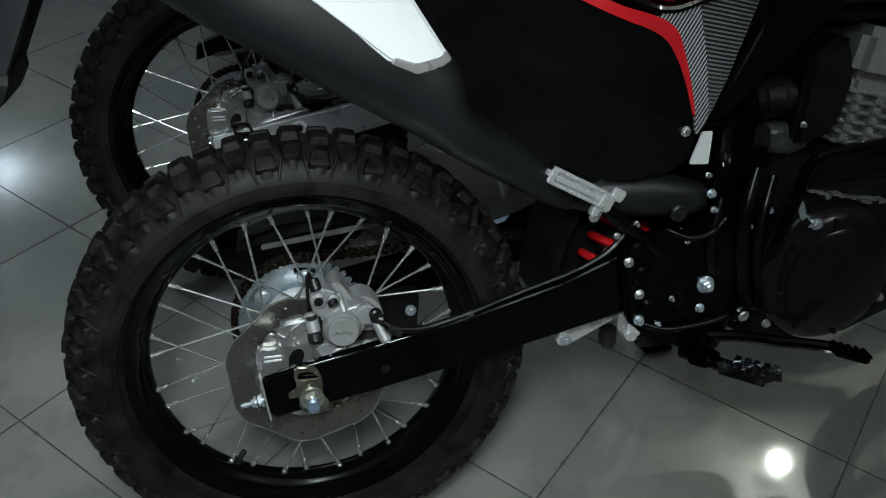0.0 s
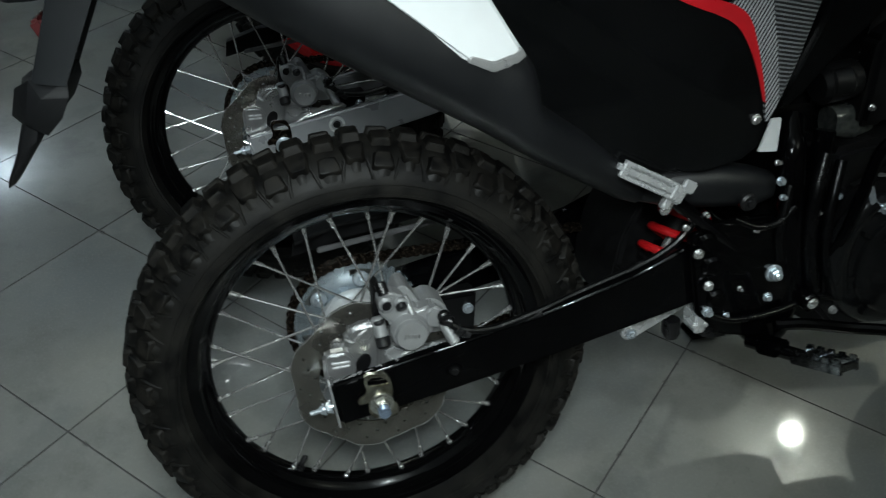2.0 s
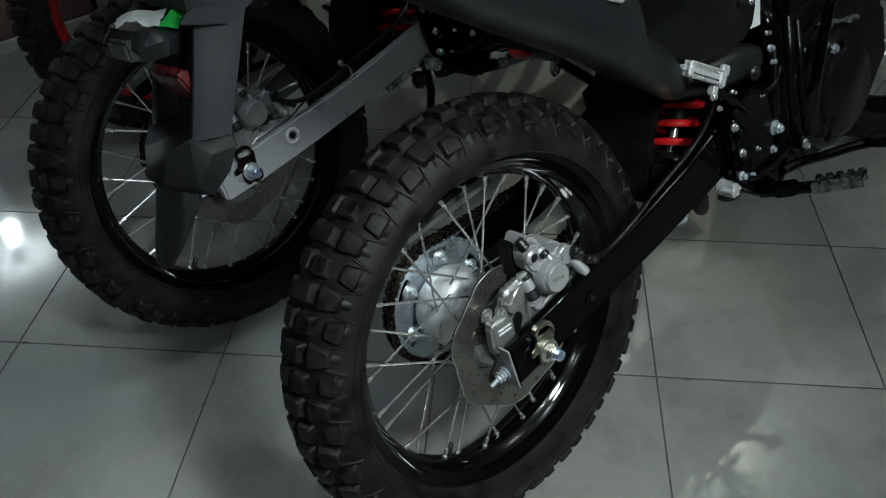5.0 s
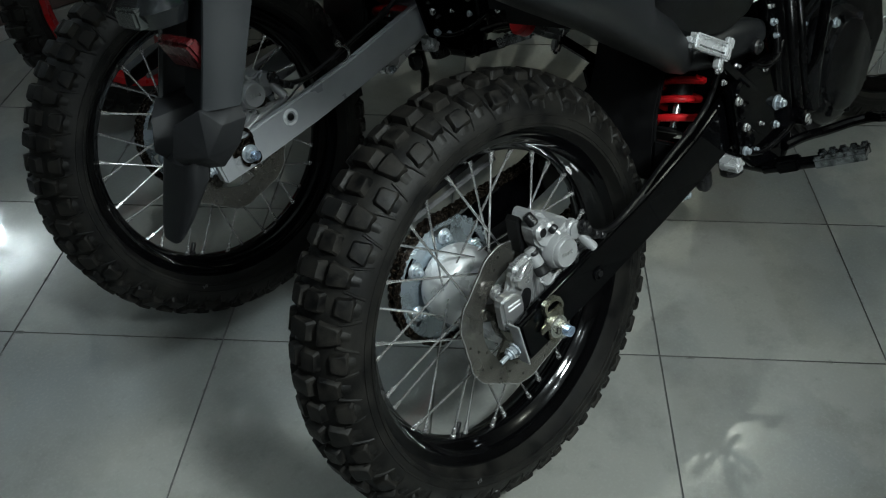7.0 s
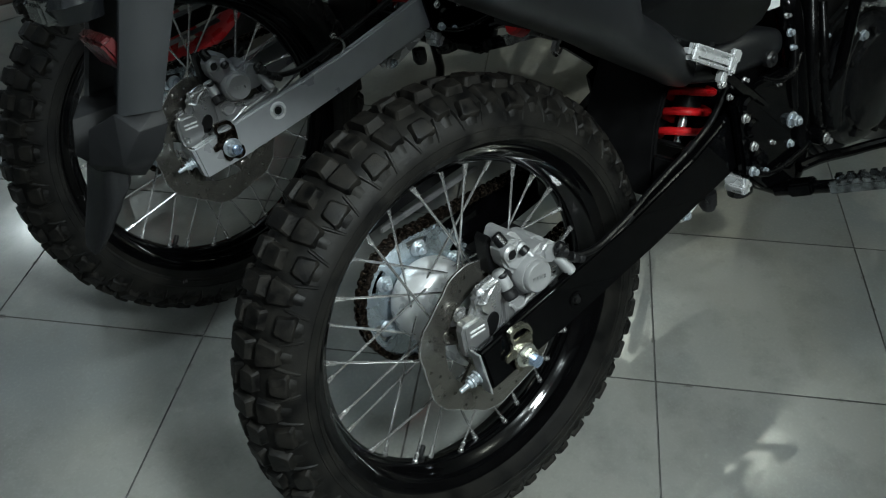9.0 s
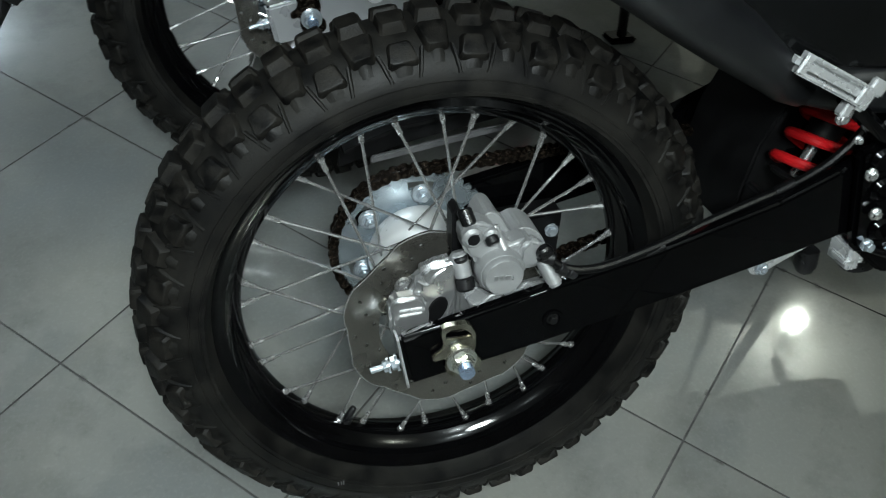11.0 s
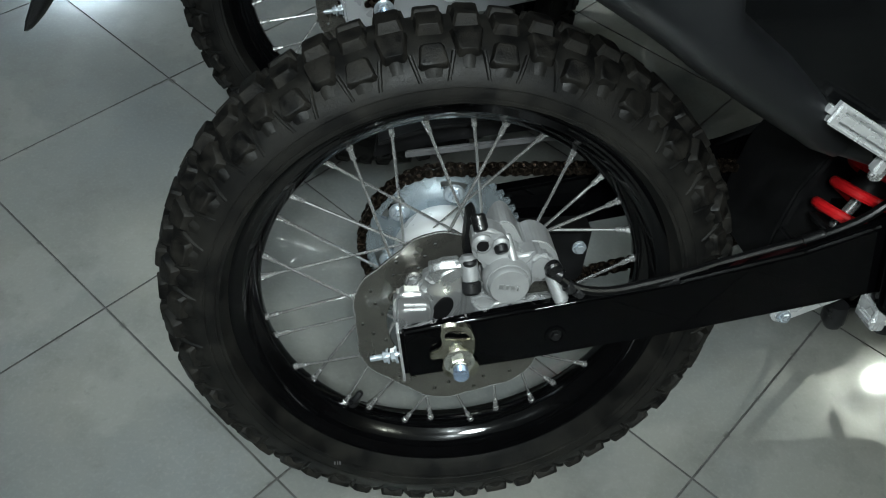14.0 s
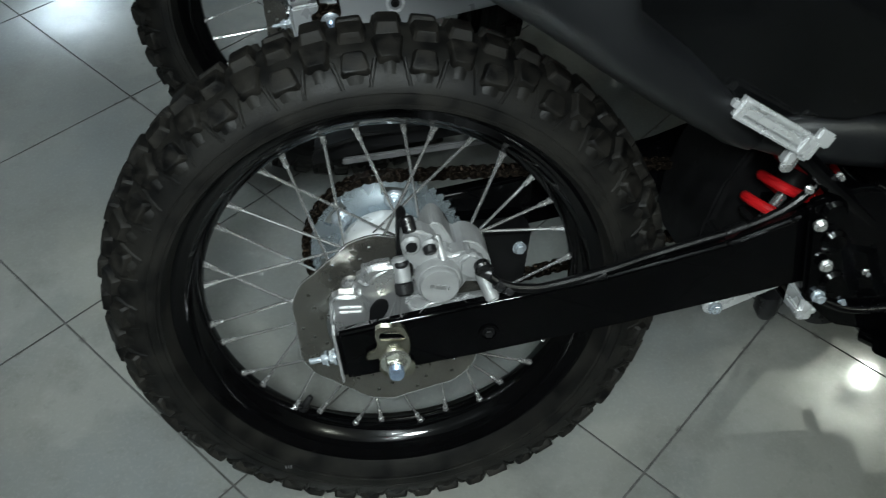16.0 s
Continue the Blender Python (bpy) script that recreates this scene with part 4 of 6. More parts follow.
# ---- tail: fender, plate holder, lamps ----
def tail(bike):
    bm = B()
    # channel that hangs from the tail, wide face to the rear
    def slab(pts_l, pts_r, thick):
        n = len(pts_l)
        a = [bm.verts.new(p) for p in pts_l]
        b = [bm.verts.new(p) for p in pts_r]
        off = Vector(thick)
        c = [bm.verts.new(Vector(p) + off) for p in pts_l]
        d = [bm.verts.new(Vector(p) + off) for p in pts_r]
        for i in range(n - 1):
            bm.faces.new((a[i], a[i + 1], b[i + 1], b[i]))
            bm.faces.new((c[i], d[i], d[i + 1], c[i + 1]))
            bm.faces.new((a[i], c[i], c[i + 1], a[i + 1]))
            bm.faces.new((b[i], b[i + 1], d[i + 1], d[i]))
        bm.faces.new((a[0], b[0], d[0], c[0]))
        bm.faces.new((a[-1], c[-1], d[-1], b[-1]))
    # back web, set deep between two bent arms
    slab([(-0.262, 0.044, 0.556), (-0.272, 0.042, 0.530), (-0.300, 0.040, 0.465), (-0.328, 0.036, 0.400)],
         [(-0.262, -0.044, 0.556), (-0.272, -0.042, 0.530), (-0.300, -0.040, 0.465), (-0.328, -0.036, 0.400)], (0.006, 0, 0.003))
    arm = part("plate_holder", bm, TAIL_GREY, bike, "dark grey plastic plate holder")
    for s in (-1, 1):
        # each arm: a narrow rear face, a crease and a wide flank
        bm = B()
        rows = []
        for t in range(9):
            k = t / 8
            z = 0.556 - 0.131 * k
            back = -0.297 - 0.047 * k ** 1.1
            mid = back + 0.020 - 0.006 * k
            front = -0.243 - 0.064 * k
            rows.append([bm.verts.new(p) for p in ((back, s * 0.0450, z), (back + 0.001, s * 0.0480, z + 0.001), (mid, s * 0.0570, z), (front, s * 0.0580, z - 0.004), (front, s * 0.0540, z - 0.004), (mid, s * 0.0520, z), (back + 0.004, s * 0.0440, z))])
        for p, q in zip(rows, rows[1:]):
            for k in range(7):
                bm.faces.new((p[k], p[(k + 1) % 7], q[(k + 1) % 7], q[k]))
        bm.faces.new(rows[0])
        bm.faces.new(rows[-1][::-1])
        part("holder_arm", bm, TAIL_GREY, arm)
        # faceted knuckle at the foot of the arm, blackened for shade on its facets
        bm = B()
        for p in ((-0.346, 0.047, 0.429), (-0.305, 0.052, 0.427), (-0.306, 0.060, 0.409), (-0.334, 0.062, 0.411), (-0.318, 0.056, 0.386), (-0.338, 0.046, 0.366), (-0.356, 0.056, 0.385), (-0.366, 0.024, 0.417), (-0.376, 0.020, 0.386),
                  (-0.312, 0.016, 0.418), (-0.340, 0.012, 0.366), (-0.362, 0.018, 0.368)):
            bm.verts.new((p[0], s * p[1], p[2]))
        bmesh.ops.convex_hull(bm, input=bm.verts[:])
        bmesh.ops.dissolve_limit(bm, angle_limit=radians(4), verts=bm.verts[:], edges=bm.edges[:])
        bmesh.ops.bevel(bm, geom=bm.edges[:], offset=0.0006, segments=1, affect="EDGES", clamp_overlap=True)
        part("holder_knuckle", bm, FLAP_BLACK, arm)
    bm = B()
    loft(bm, [((-0.352, 0, 0.384), (0.86, 0, 0.5), 0.020, (0, 1, 0), 0.034), ((-0.363, 0, 0.352), (0.86, 0, 0.5), 0.021, (0, 1, 0), 0.037),
              ((-0.385, 0, 0.318), (0.86, 0, 0.5), 0.013, (0, 1, 0), 0.027), ((-0.393, 0, 0.305), (0.86, 0, 0.5), 0.009, (0, 1, 0), 0.019), ((-0.3955, 0, 0.301), (0.86, 0, 0.5), 0.005, (0, 1, 0), 0.012)], 20, 3.4)
    part("mud_flap", bm, FLAP_BLACK, arm, "black pointed mud flap")
    # underside of the tail
    bm = B()
    slab([(-0.306, 0.046, 0.543), (-0.290, 0.056, 0.541), (-0.235, 0.066, 0.538), (-0.10, 0.085, 0.528), (0.10, 0.09, 0.50)], [(-0.306, -0.046, 0.543), (-0.290, -0.056, 0.541), (-0.235, -0.066, 0.538), (-0.10, -0.085, 0.528), (0.10, -0.09, 0.50)], (0, 0, 0.014))
    fender = part("rear_fender", bm, TAIL_GREY, bike, "dark grey rear fender")
    for y0, y1 in ((-0.064, -0.0585), (0.0585, 0.064)):
        bm = B()
        plate(bm, [(-0.311, 0.547), (-0.245, 0.54), (-0.246, 0.535), (-0.262, 0.529), (-0.278, 0.523), (-0.324, 0.536)], y0, y1, 0.0012)
        part("fender_skirt", bm, TAIL_GREY, fender)
    # red reflector under the plate lamp
    bm = B()
    block(bm, (-0.006, -0.034, -0.017), (0.007, 0.034, 0.017), 0.003, pose(-0.322, -0.006, 0.474, 0, -24, 0))
    part("reflector", bm, RED_LENS, bike, "dark red rear reflector")
    bm = B()
    loft(bm, [((-0.335, 0, 0.538), (1, 0, 0), 0.022, (0, 1, 0), 0.042), ((-0.340, 0, 0.525), (1, 0, 0), 0.028, (0, 1, 0), 0.050), ((-0.337, 0, 0.509), (1, 0, 0), 0.022, (0, 1, 0), 0.042)], 20, 3.2)
    tail_lamp = part("tail_lamp", bm, SMOKE_LENS, bike, "smoked tail lamp with clear insert")
    bm = B()
    block(bm, (-0.3695, -0.034, 0.512), (-0.345, 0.010, 0.531), 0.003)
    part("lamp_insert", bm, CLEAR_LENS, tail_lamp)
    # film stuck over the lamp, its green corner drooping at the fender
    rnd = random.Random(3)

    def sheet(n, near0, near1, far0, far1, swell, crease):
        """A creased sheet between a near and a far edge, each given by its ends."""
        rows = []
        for i in range(n + 1):
            u = i / n
            p, q = Vector(near0).lerp(Vector(near1), u), Vector(far0).lerp(Vector(far1), u)
            lift = swell * math.sin(math.pi * min(1, 1.5 * u))
            rows.append([bm.verts.new(p.lerp(q, j / 6) + Vector((rnd.uniform(-1, 1) * crease, 0, lift + rnd.uniform(-1, 1) * crease))) for j in range(7)])
        for r, t in zip(rows, rows[1:]):
            for j in range(6):
                bm.faces.new((r[j], t[j], t[j + 1], r[j + 1]))
        bmesh.ops.solidify(bm, geom=bm.faces[:], thickness=0.001)

    bm = B()
    sheet(8, (-0.376, -0.050, 0.5490), (-0.338, -0.050, 0.5400), (-0.356, 0.004, 0.5465), (-0.305, 0.000, 0.5425), 0.0050, 0.0012)
    part("lamp_film", bm, TAPE_WHITE, tail_lamp, "crumpled white protective film")
    bm = B()
    sheet(4, (-0.3395, -0.052, 0.5395), (-0.3223, -0.052, 0.5320), (-0.3085, -0.018, 0.5440), (-0.2940, -0.020, 0.5385), 0.0006, 0.0004)
    part("film_corner", bm, TAPE_GREEN, tail_lamp, "green film corner")


# ---- shock ----
def shock(bike):
    bm = B()
    a, b = Vector((0.430, -0.020, 0.091)), Vector((0.500, -0.014, 0.214))
    u = (b - a).normalized()
    m = ring_between(a, b)
    pts = []
    turns, steps = 4.8, 20
    for i in range(int(turns * steps) + 1):
        w = 2 * math.pi * i / steps
        pts.append(a.lerp(b, i / (turns * steps)) + m @ Vector((0.032 * math.cos(w), 0.032 * math.sin(w), 0)))
    tube(bm, pts, 0.0062, 10)
    part("spring", bm, RED_PAINT, bike, "red coil spring of the rear shock")
    bm = B()
    rod(bm, a + u * 0.040, b + u * 0.02, 0.020, 18)
    part("damper", bm, MATT_BLACK, bike)
    bm = B()
    rod(bm, a - u * 0.010, a + u * 0.042, 0.0065, 18)
    part("damper_rod", bm, CHROME, bike)
    bm = B()
    rod(bm, a - u * 0.014, a - u * 0.006, 0.030, 24)
    part("spring_seat", bm, MATT_BLACK, bike)
    bm = B()
    plate(bm, [(0.345, 0.030), (0.350, 0.090), (0.362, 0.140), (0.394, 0.200), (0.426, 0.270), (0.456, 0.340), (0.468, 0.340), (0.438, 0.270), (0.406, 0.200), (0.374, 0.140), (0.362, 0.090), (0.357, 0.030)], -0.036, 0.100, 0.003)
    # Two more plates, guessed dark fillers that close gaps where the floor showed.
    plate(bm, [(0.342, 0.034), (0.346, 0.070), (0.351, 0.100), (0.361, 0.100), (0.356, 0.070), (0.352, 0.034)], -0.076, -0.038, 0.003)
    plate(bm, [(0.360, 0.034), (0.378, 0.140), (0.410, 0.200), (0.470, 0.336), (0.530, 0.336), (0.530, 0.034)], 0.020, 0.098, 0.006)
    part("inner_fender", bm, MATT_BLACK, bike, "black inner mudguard with dark gap fillers")


# ---- exhaust ----
def exhaust(bike):
    u = Vector((-0.838, 0, 0.546))
    n = Vector((0.546, 0, 0.838))
    yv = Vector((0, 1, 0))
    bm = B()
    secs = [((0.3504, -0.098, 0.2337), 0.0180, 0.0180), ((0.3236, -0.104, 0.2475), 0.0200, 0.0240), ((0.3001, -0.112, 0.2664), 0.0225, 0.0320), ((0.2831, -0.118, 0.2787), 0.0240, 0.0380), ((0.2361, -0.127, 0.3129), 0.0285, 0.0460),
            ((0.1839, -0.132, 0.3482), 0.0300, 0.0500), ((0.1777, -0.133, 0.3570), 0.0335, 0.0520), ((0.1703, -0.134, 0.3713), 0.0410, 0.0550), ((0.1618, -0.135, 0.3840), 0.0470, 0.0565), ((0.1484, -0.136, 0.3963), 0.0500, 0.0570),
            ((0.070, -0.137, 0.446), 0.053, 0.057), ((-0.060, -0.140, 0.529), 0.056, 0.057), ((-0.230, -0.143, 0.640), 0.051, 0.053), ((-0.270, -0.145, 0.666), 0.043, 0.046)]
    loft(bm, [(c, n, hh, yv, hw) for c, hh, hw in secs], 40, 2.5)
    muffler = part("muffler", bm, CHARCOAL, bike, "charcoal matt exhaust silencer")
    # white shield over the outer flank
    outline = [(0.172, 0.437), (0.160, 0.431), (0.129, 0.428), (0.101, 0.441), (0.020, 0.506), (-0.10, 0.590), (-0.16, 0.66), (-0.02, 0.640), (0.078, 0.578), (0.131, 0.502)]

    def wrap(bm):
        for v in bm.verts:
            h = n.dot(v.co) - 0.410
            v.co.y += 0.25 * max(0.0, h - 0.02) + 1.1 * max(0.0, h - 0.075) + 0.35 * max(0.0, v.co.x - 0.13)
        return bm

    bm = B()
    plate(bm, outline, -0.185, -0.197, 0.004, 3)
    part("heat_shield", wrap(bm), WHITE_PLASTIC, muffler, "white heat shield")
    bm = B()
    plate(bm, [(0.1725, 0.4365), (0.160, 0.4305), (0.129, 0.4275), (0.101, 0.4405), (0.105, 0.447), (0.130, 0.438), (0.158, 0.441), (0.166, 0.447)], -0.186, -0.1985, 0.0015)
    part("shield_edge", wrap(bm), PALE_CAP, muffler, "pale grey lower rim of the shield")
    # bare metal hanger tab between silencer and panel
    bm = B()
    plate(bm, [(0.272, 0.300), (0.280, 0.299), (0.293, 0.287), (0.299, 0.275), (0.294, 0.270), (0.288, 0.273), (0.280, 0.288)], -0.108, -0.104, 0.0012)
    hexnut(bm, (0.292, -0.108, 0.279), 0.0035, 0.004)
    part("hanger_tab", bm, POLISHED_ALLOY, muffler, "bare aluminium hanger tab")
    # middle pipe with its cover
    bm = B()
    loft(bm, [((0.352, -0.096, 0.236), n, 0.018, yv, 0.020), ((0.390, -0.100, 0.236), (0, 0, 1), 0.028, yv, 0.030), ((0.450, -0.104, 0.232), (0, 0, 1), 0.030, yv, 0.030),
              ((0.500, -0.112, 0.226), (0, 0, 1), 0.026, yv, 0.026), ((0.530, -0.108, 0.222), (0, 0, 1), 0.018, yv, 0.018)], 28, 2.6)
    part("exhaust_pipe_cover", bm, CHARCOAL, bike, "charcoal exhaust pipe cover")
    bm = B()
    lathe(bm, [(0.0, -0.001), (0.004, -0.001), (0.005, 0.002), (0.009, 0.002), (0.012, 0.005), (0.012, 0.012)], 24)
    bmesh.ops.transform(bm, matrix=Matrix.Translation((0.484, -0.146, 0.214)), verts=bm.verts)
    part("cover_grommet", bm, HOSE_RUBBER, bike)


# ---- side panel with its printed stripes ----
def side_panel(bike, full=True):
    def bulge(x, z):
        d = 0.83 * (z - 0.42) + 0.56 * (x - 0.33)  # distance from the crease across the panel
        fold = 0.010 * max(0.0, 1 - abs(d) / 0.05) - 0.006 * max(0.0, 1 - abs(d - 0.075) / 0.03)
        return -0.132 - 0.016 * math.sin(max(0, min(1, (x - 0.12) / 0.40)) * math.pi) * max(0, min(1, (z - 0.24) / 0.12)) - fold * max(0, min(1, (0.47 - x) / 0.05)) * max(0, min(1, (z - 0.28) / 0.05))

    def skin(outline, thick, lift, cut=0.012):
        bm = B()
        f = bm.faces.new([bm.verts.new((x, 0, z)) for x, z in outline])
        lo = [min(p[i] for p in outline) for i in (0, 1)]
        hi = [max(p[i] for p in outline) for i in (0, 1)]
        for ax in (0, 1):
            k = lo[ax] + cut
            while k < hi[ax]:
                bmesh.ops.bisect_plane(bm, geom=bm.verts[:] + bm.edges[:] + bm.faces[:], plane_co=(k, 0, k), plane_no=(1, 0, 0) if ax == 0 else (0, 0, 1))
                k += cut
        for v in bm.verts:
            v.co.y = bulge(v.co.x, v.co.z) - lift
        got = bmesh.ops.extrude_face_region(bm, geom=bm.faces[:])
        for v in got["geom"]:
            if isinstance(v, bmesh.types.BMVert):
                v.co.y += thick
        return bm

    def curve(pts):
        return [(p.x, p.y) for p in smooth_path([(x, z, 0) for x, z in pts], 5)]

    inner = curve([(0.489, 0.345), (0.4745, 0.384), (0.459, 0.416), (0.443, 0.438), (0.420, 0.452), (0.384, 0.466), (0.330, 0.490), (0.250, 0.530)])
    outer = curve([(0.4935, 0.342), (0.4845, 0.376), (0.4705, 0.418), (0.4580, 0.446), (0.441, 0.461), (0.419, 0.470), (0.383, 0.481), (0.330, 0.504), (0.250, 0.543)])
    main = [(0.262, 0.316), (0.290, 0.294), (0.350, 0.272), (0.420, 0.262), (0.470, 0.272), (0.490, 0.286), (0.498, 0.310), *inner, (0.150, 0.560), (0.090, 0.560), (0.098, 0.455), (0.162, 0.384)]
    panel = part("side_panel", skin(main, 0.006, 0.0, 0.012), PANEL_BLACK, bike, "glossy black plastic side panel")
    band = inner + outer[::-1]
    part("red_stripe", skin(band, 0.006, 0.0015, 0.03), RED_DECAL, panel, "red graphic stripe")
    a = outer[:24] + [(0.460, 0.478), (0.483, 0.480), (0.5005, 0.4153), (0.5135, 0.344), (0.503, 0.318), (0.497, 0.318)]
    part("pinstripe_panel", skin(a, 0.005, 0.0005, 0.03), STRIPE_A, panel, "silver pinstriped panel")
    bm = B()
    b0 = [(0.483, -0.1345, 0.480), (0.5005, -0.1345, 0.4153), (0.5135, -0.1340, 0.344), (0.503, -0.1335, 0.318), (0.524, -0.122, 0.344), (0.543, -0.116, 0.380), (0.582, -0.108, 0.484)]
    lo = [bm.verts.new(p) for p in b0]
    hi = [bm.verts.new((x, y + 0.005, z)) for x, y, z in b0]
    bm.faces.new(lo)
    bm.faces.new(hi[::-1])
    for k in range(len(b0)):
        q = (k + 1) % len(b0)
        bm.faces.new((lo[k], lo[q], hi[q], hi[k]))
    part("pinstripe_panel_front", bm, STRIPE_B, panel, "silver pinstriped panel")
    bm = B()
    hexnut(bm, (0.482, -0.137, 0.323), 0.0050, 0.005)
    part("panel_bolt", bm, CHROME, panel)
    # red edge of the tank shroud above and the black frame strip
    bm = B()
    tube(bm, smooth_path([(0.34, -0.134, 0.512), (0.415, -0.138, 0.480), (0.447, -0.140, 0.4745), (0.480, -0.138, 0.482), (0.53, -0.130, 0.496)]), 0.0055, 8)
    part("seat_edge", bm, GLOSS_BLACK, bike)
    bm = B()
    loft(bm, [((0.38, -0.112, 0.515), (0, 0, 1), 0.018, (0, 1, 0), 0.022), ((0.447, -0.116, 0.500), (0, 0, 1), 0.022, (0, 1, 0), 0.022), ((0.53, -0.112, 0.515), (0, 0, 1), 0.022, (0, 1, 0), 0.022)], 20)
    part("tank_side", bm, RED_DECAL, bike, "red plastic tank side")
    bm = B()
    plate(bm, [(0.530, 0.322), (0.602, 0.470), (0.640, 0.52), (0.760, 0.52), (0.668, 0.430), (0.604, 0.374), (0.565, 0.332), (0.545, 0.318)], -0.104, -0.080, 0.006)
    part("frame_cover", bm, PANEL_BLACK, bike, "matt black frame cover")
    bm = B()
    plate(bm, [(0.500, 0.274), (0.527, 0.272), (0.528, 0.316), (0.514, 0.316)], -0.124, -0.119, 0.001)
    part("panel_tab", bm, WHITE_PLASTIC, bike, "small white plastic tab")
    # dark mass behind the panel: air box and seat base
    bm = B()
    block(bm, (0.16, -0.090, 0.330), (0.52, 0.105, 0.560), 0.03)
    part("air_box", bm, MATT_BLACK, bike)
    # Guessed dark blocks that keep the floor from showing between frame parts.
    for name, lo, hi in (("air_duct", (0.50, -0.055, 0.300), (0.66, 0.100, 0.560)), ("gap_filler", (0.60, 0.020, 0.280), (0.80, 0.100, 0.560)), ("tank_base", (0.62, -0.095, 0.440), (0.98, 0.100, 0.600)), ("radiator_shroud", (0.88, -0.110, 0.270), (0.98, 0.110, 0.470))):
        bm = B()
        block(bm, lo, hi, 0.025)
        part(name, bm, MATT_BLACK, bike)


# ---- pegs, bracket, frame, engine ----
def passenger_peg(bike, side, cap=False):
    s = side
    bm = B()
    a, b = Vector((0.296, s * 0.150, 0.290)), Vector((0.376, s * 0.148, 0.246))
    u = (b - a).normalized()
    w = Vector((-u.z, 0, u.x))
    m = Matrix((( u.x, 0, w.x, a.x), (0, 1, 0, a.y), (u.z, 0, w.z, a.z), (0, 0, 0, 1)))
    le = (b - a).length
    block(bm, (0, -0.010, -0.0105), (le, 0.010, 0.0105), 0.007, m, 4)
    for z0 in (-0.0105, 0.0065):
        block(bm, (0.004, min(s * 0.009, s * 0.0135), z0), (le - 0.006, max(s * 0.009, s * 0.0135), z0 + 0.004), 0.0018, m)
    for x0 in (0.0, le - 0.014):
        block(bm, (x0, min(s * 0.009, s * 0.0135), -0.0105), (x0 + 0.010, max(s * 0.009, s * 0.0125), 0.0105), 0.002, m)
    block(bm, (le - 0.006, -0.010, -0.014), (le + 0.008, 0.010, 0.010), 0.003, m)
    block(bm, (le + 0.002, -0.004, 0.004), (le + 0.020, 0.004, 0.020), 0.002, m)
    block(bm, (le - 0.012, -0.006, -0.026), (le - 0.002, 0.006, -0.010), 0.002, m)
    peg = part("passenger_peg", bm, POLISHED_ALLOY, bike, "folded aluminium passenger peg")
    bm = B()
    rod(bm, (0.372, s * 0.146, 0.238), (0.362, s * 0.150, 0.222), 0.006)
    hexnut(bm, (0.361, s * 0.150, 0.224), 0.005, 0.006, (0, s, 0))
    part("peg_pin", bm, CHROME, peg)
    if cap:
        bm = B()
        rod(bm, m @ Vector((-0.014, 0, 0)), m @ Vector((0.012, 0, 0)), 0.0195, 18, 0.004)
        part("peg_cap", bm, RED_PAINT, peg, "red transport cap")
    bm = B()
    tube(bm, [(0.368, s * 0.140, 0.240), (0.420, s * 0.136, 0.196), (0.475, s * 0.132, 0.150), (0.510, s * 0.128, 0.125)], 0.009, 10)
    part("peg_bracket", bm, GLOSS_BLACK, bike)


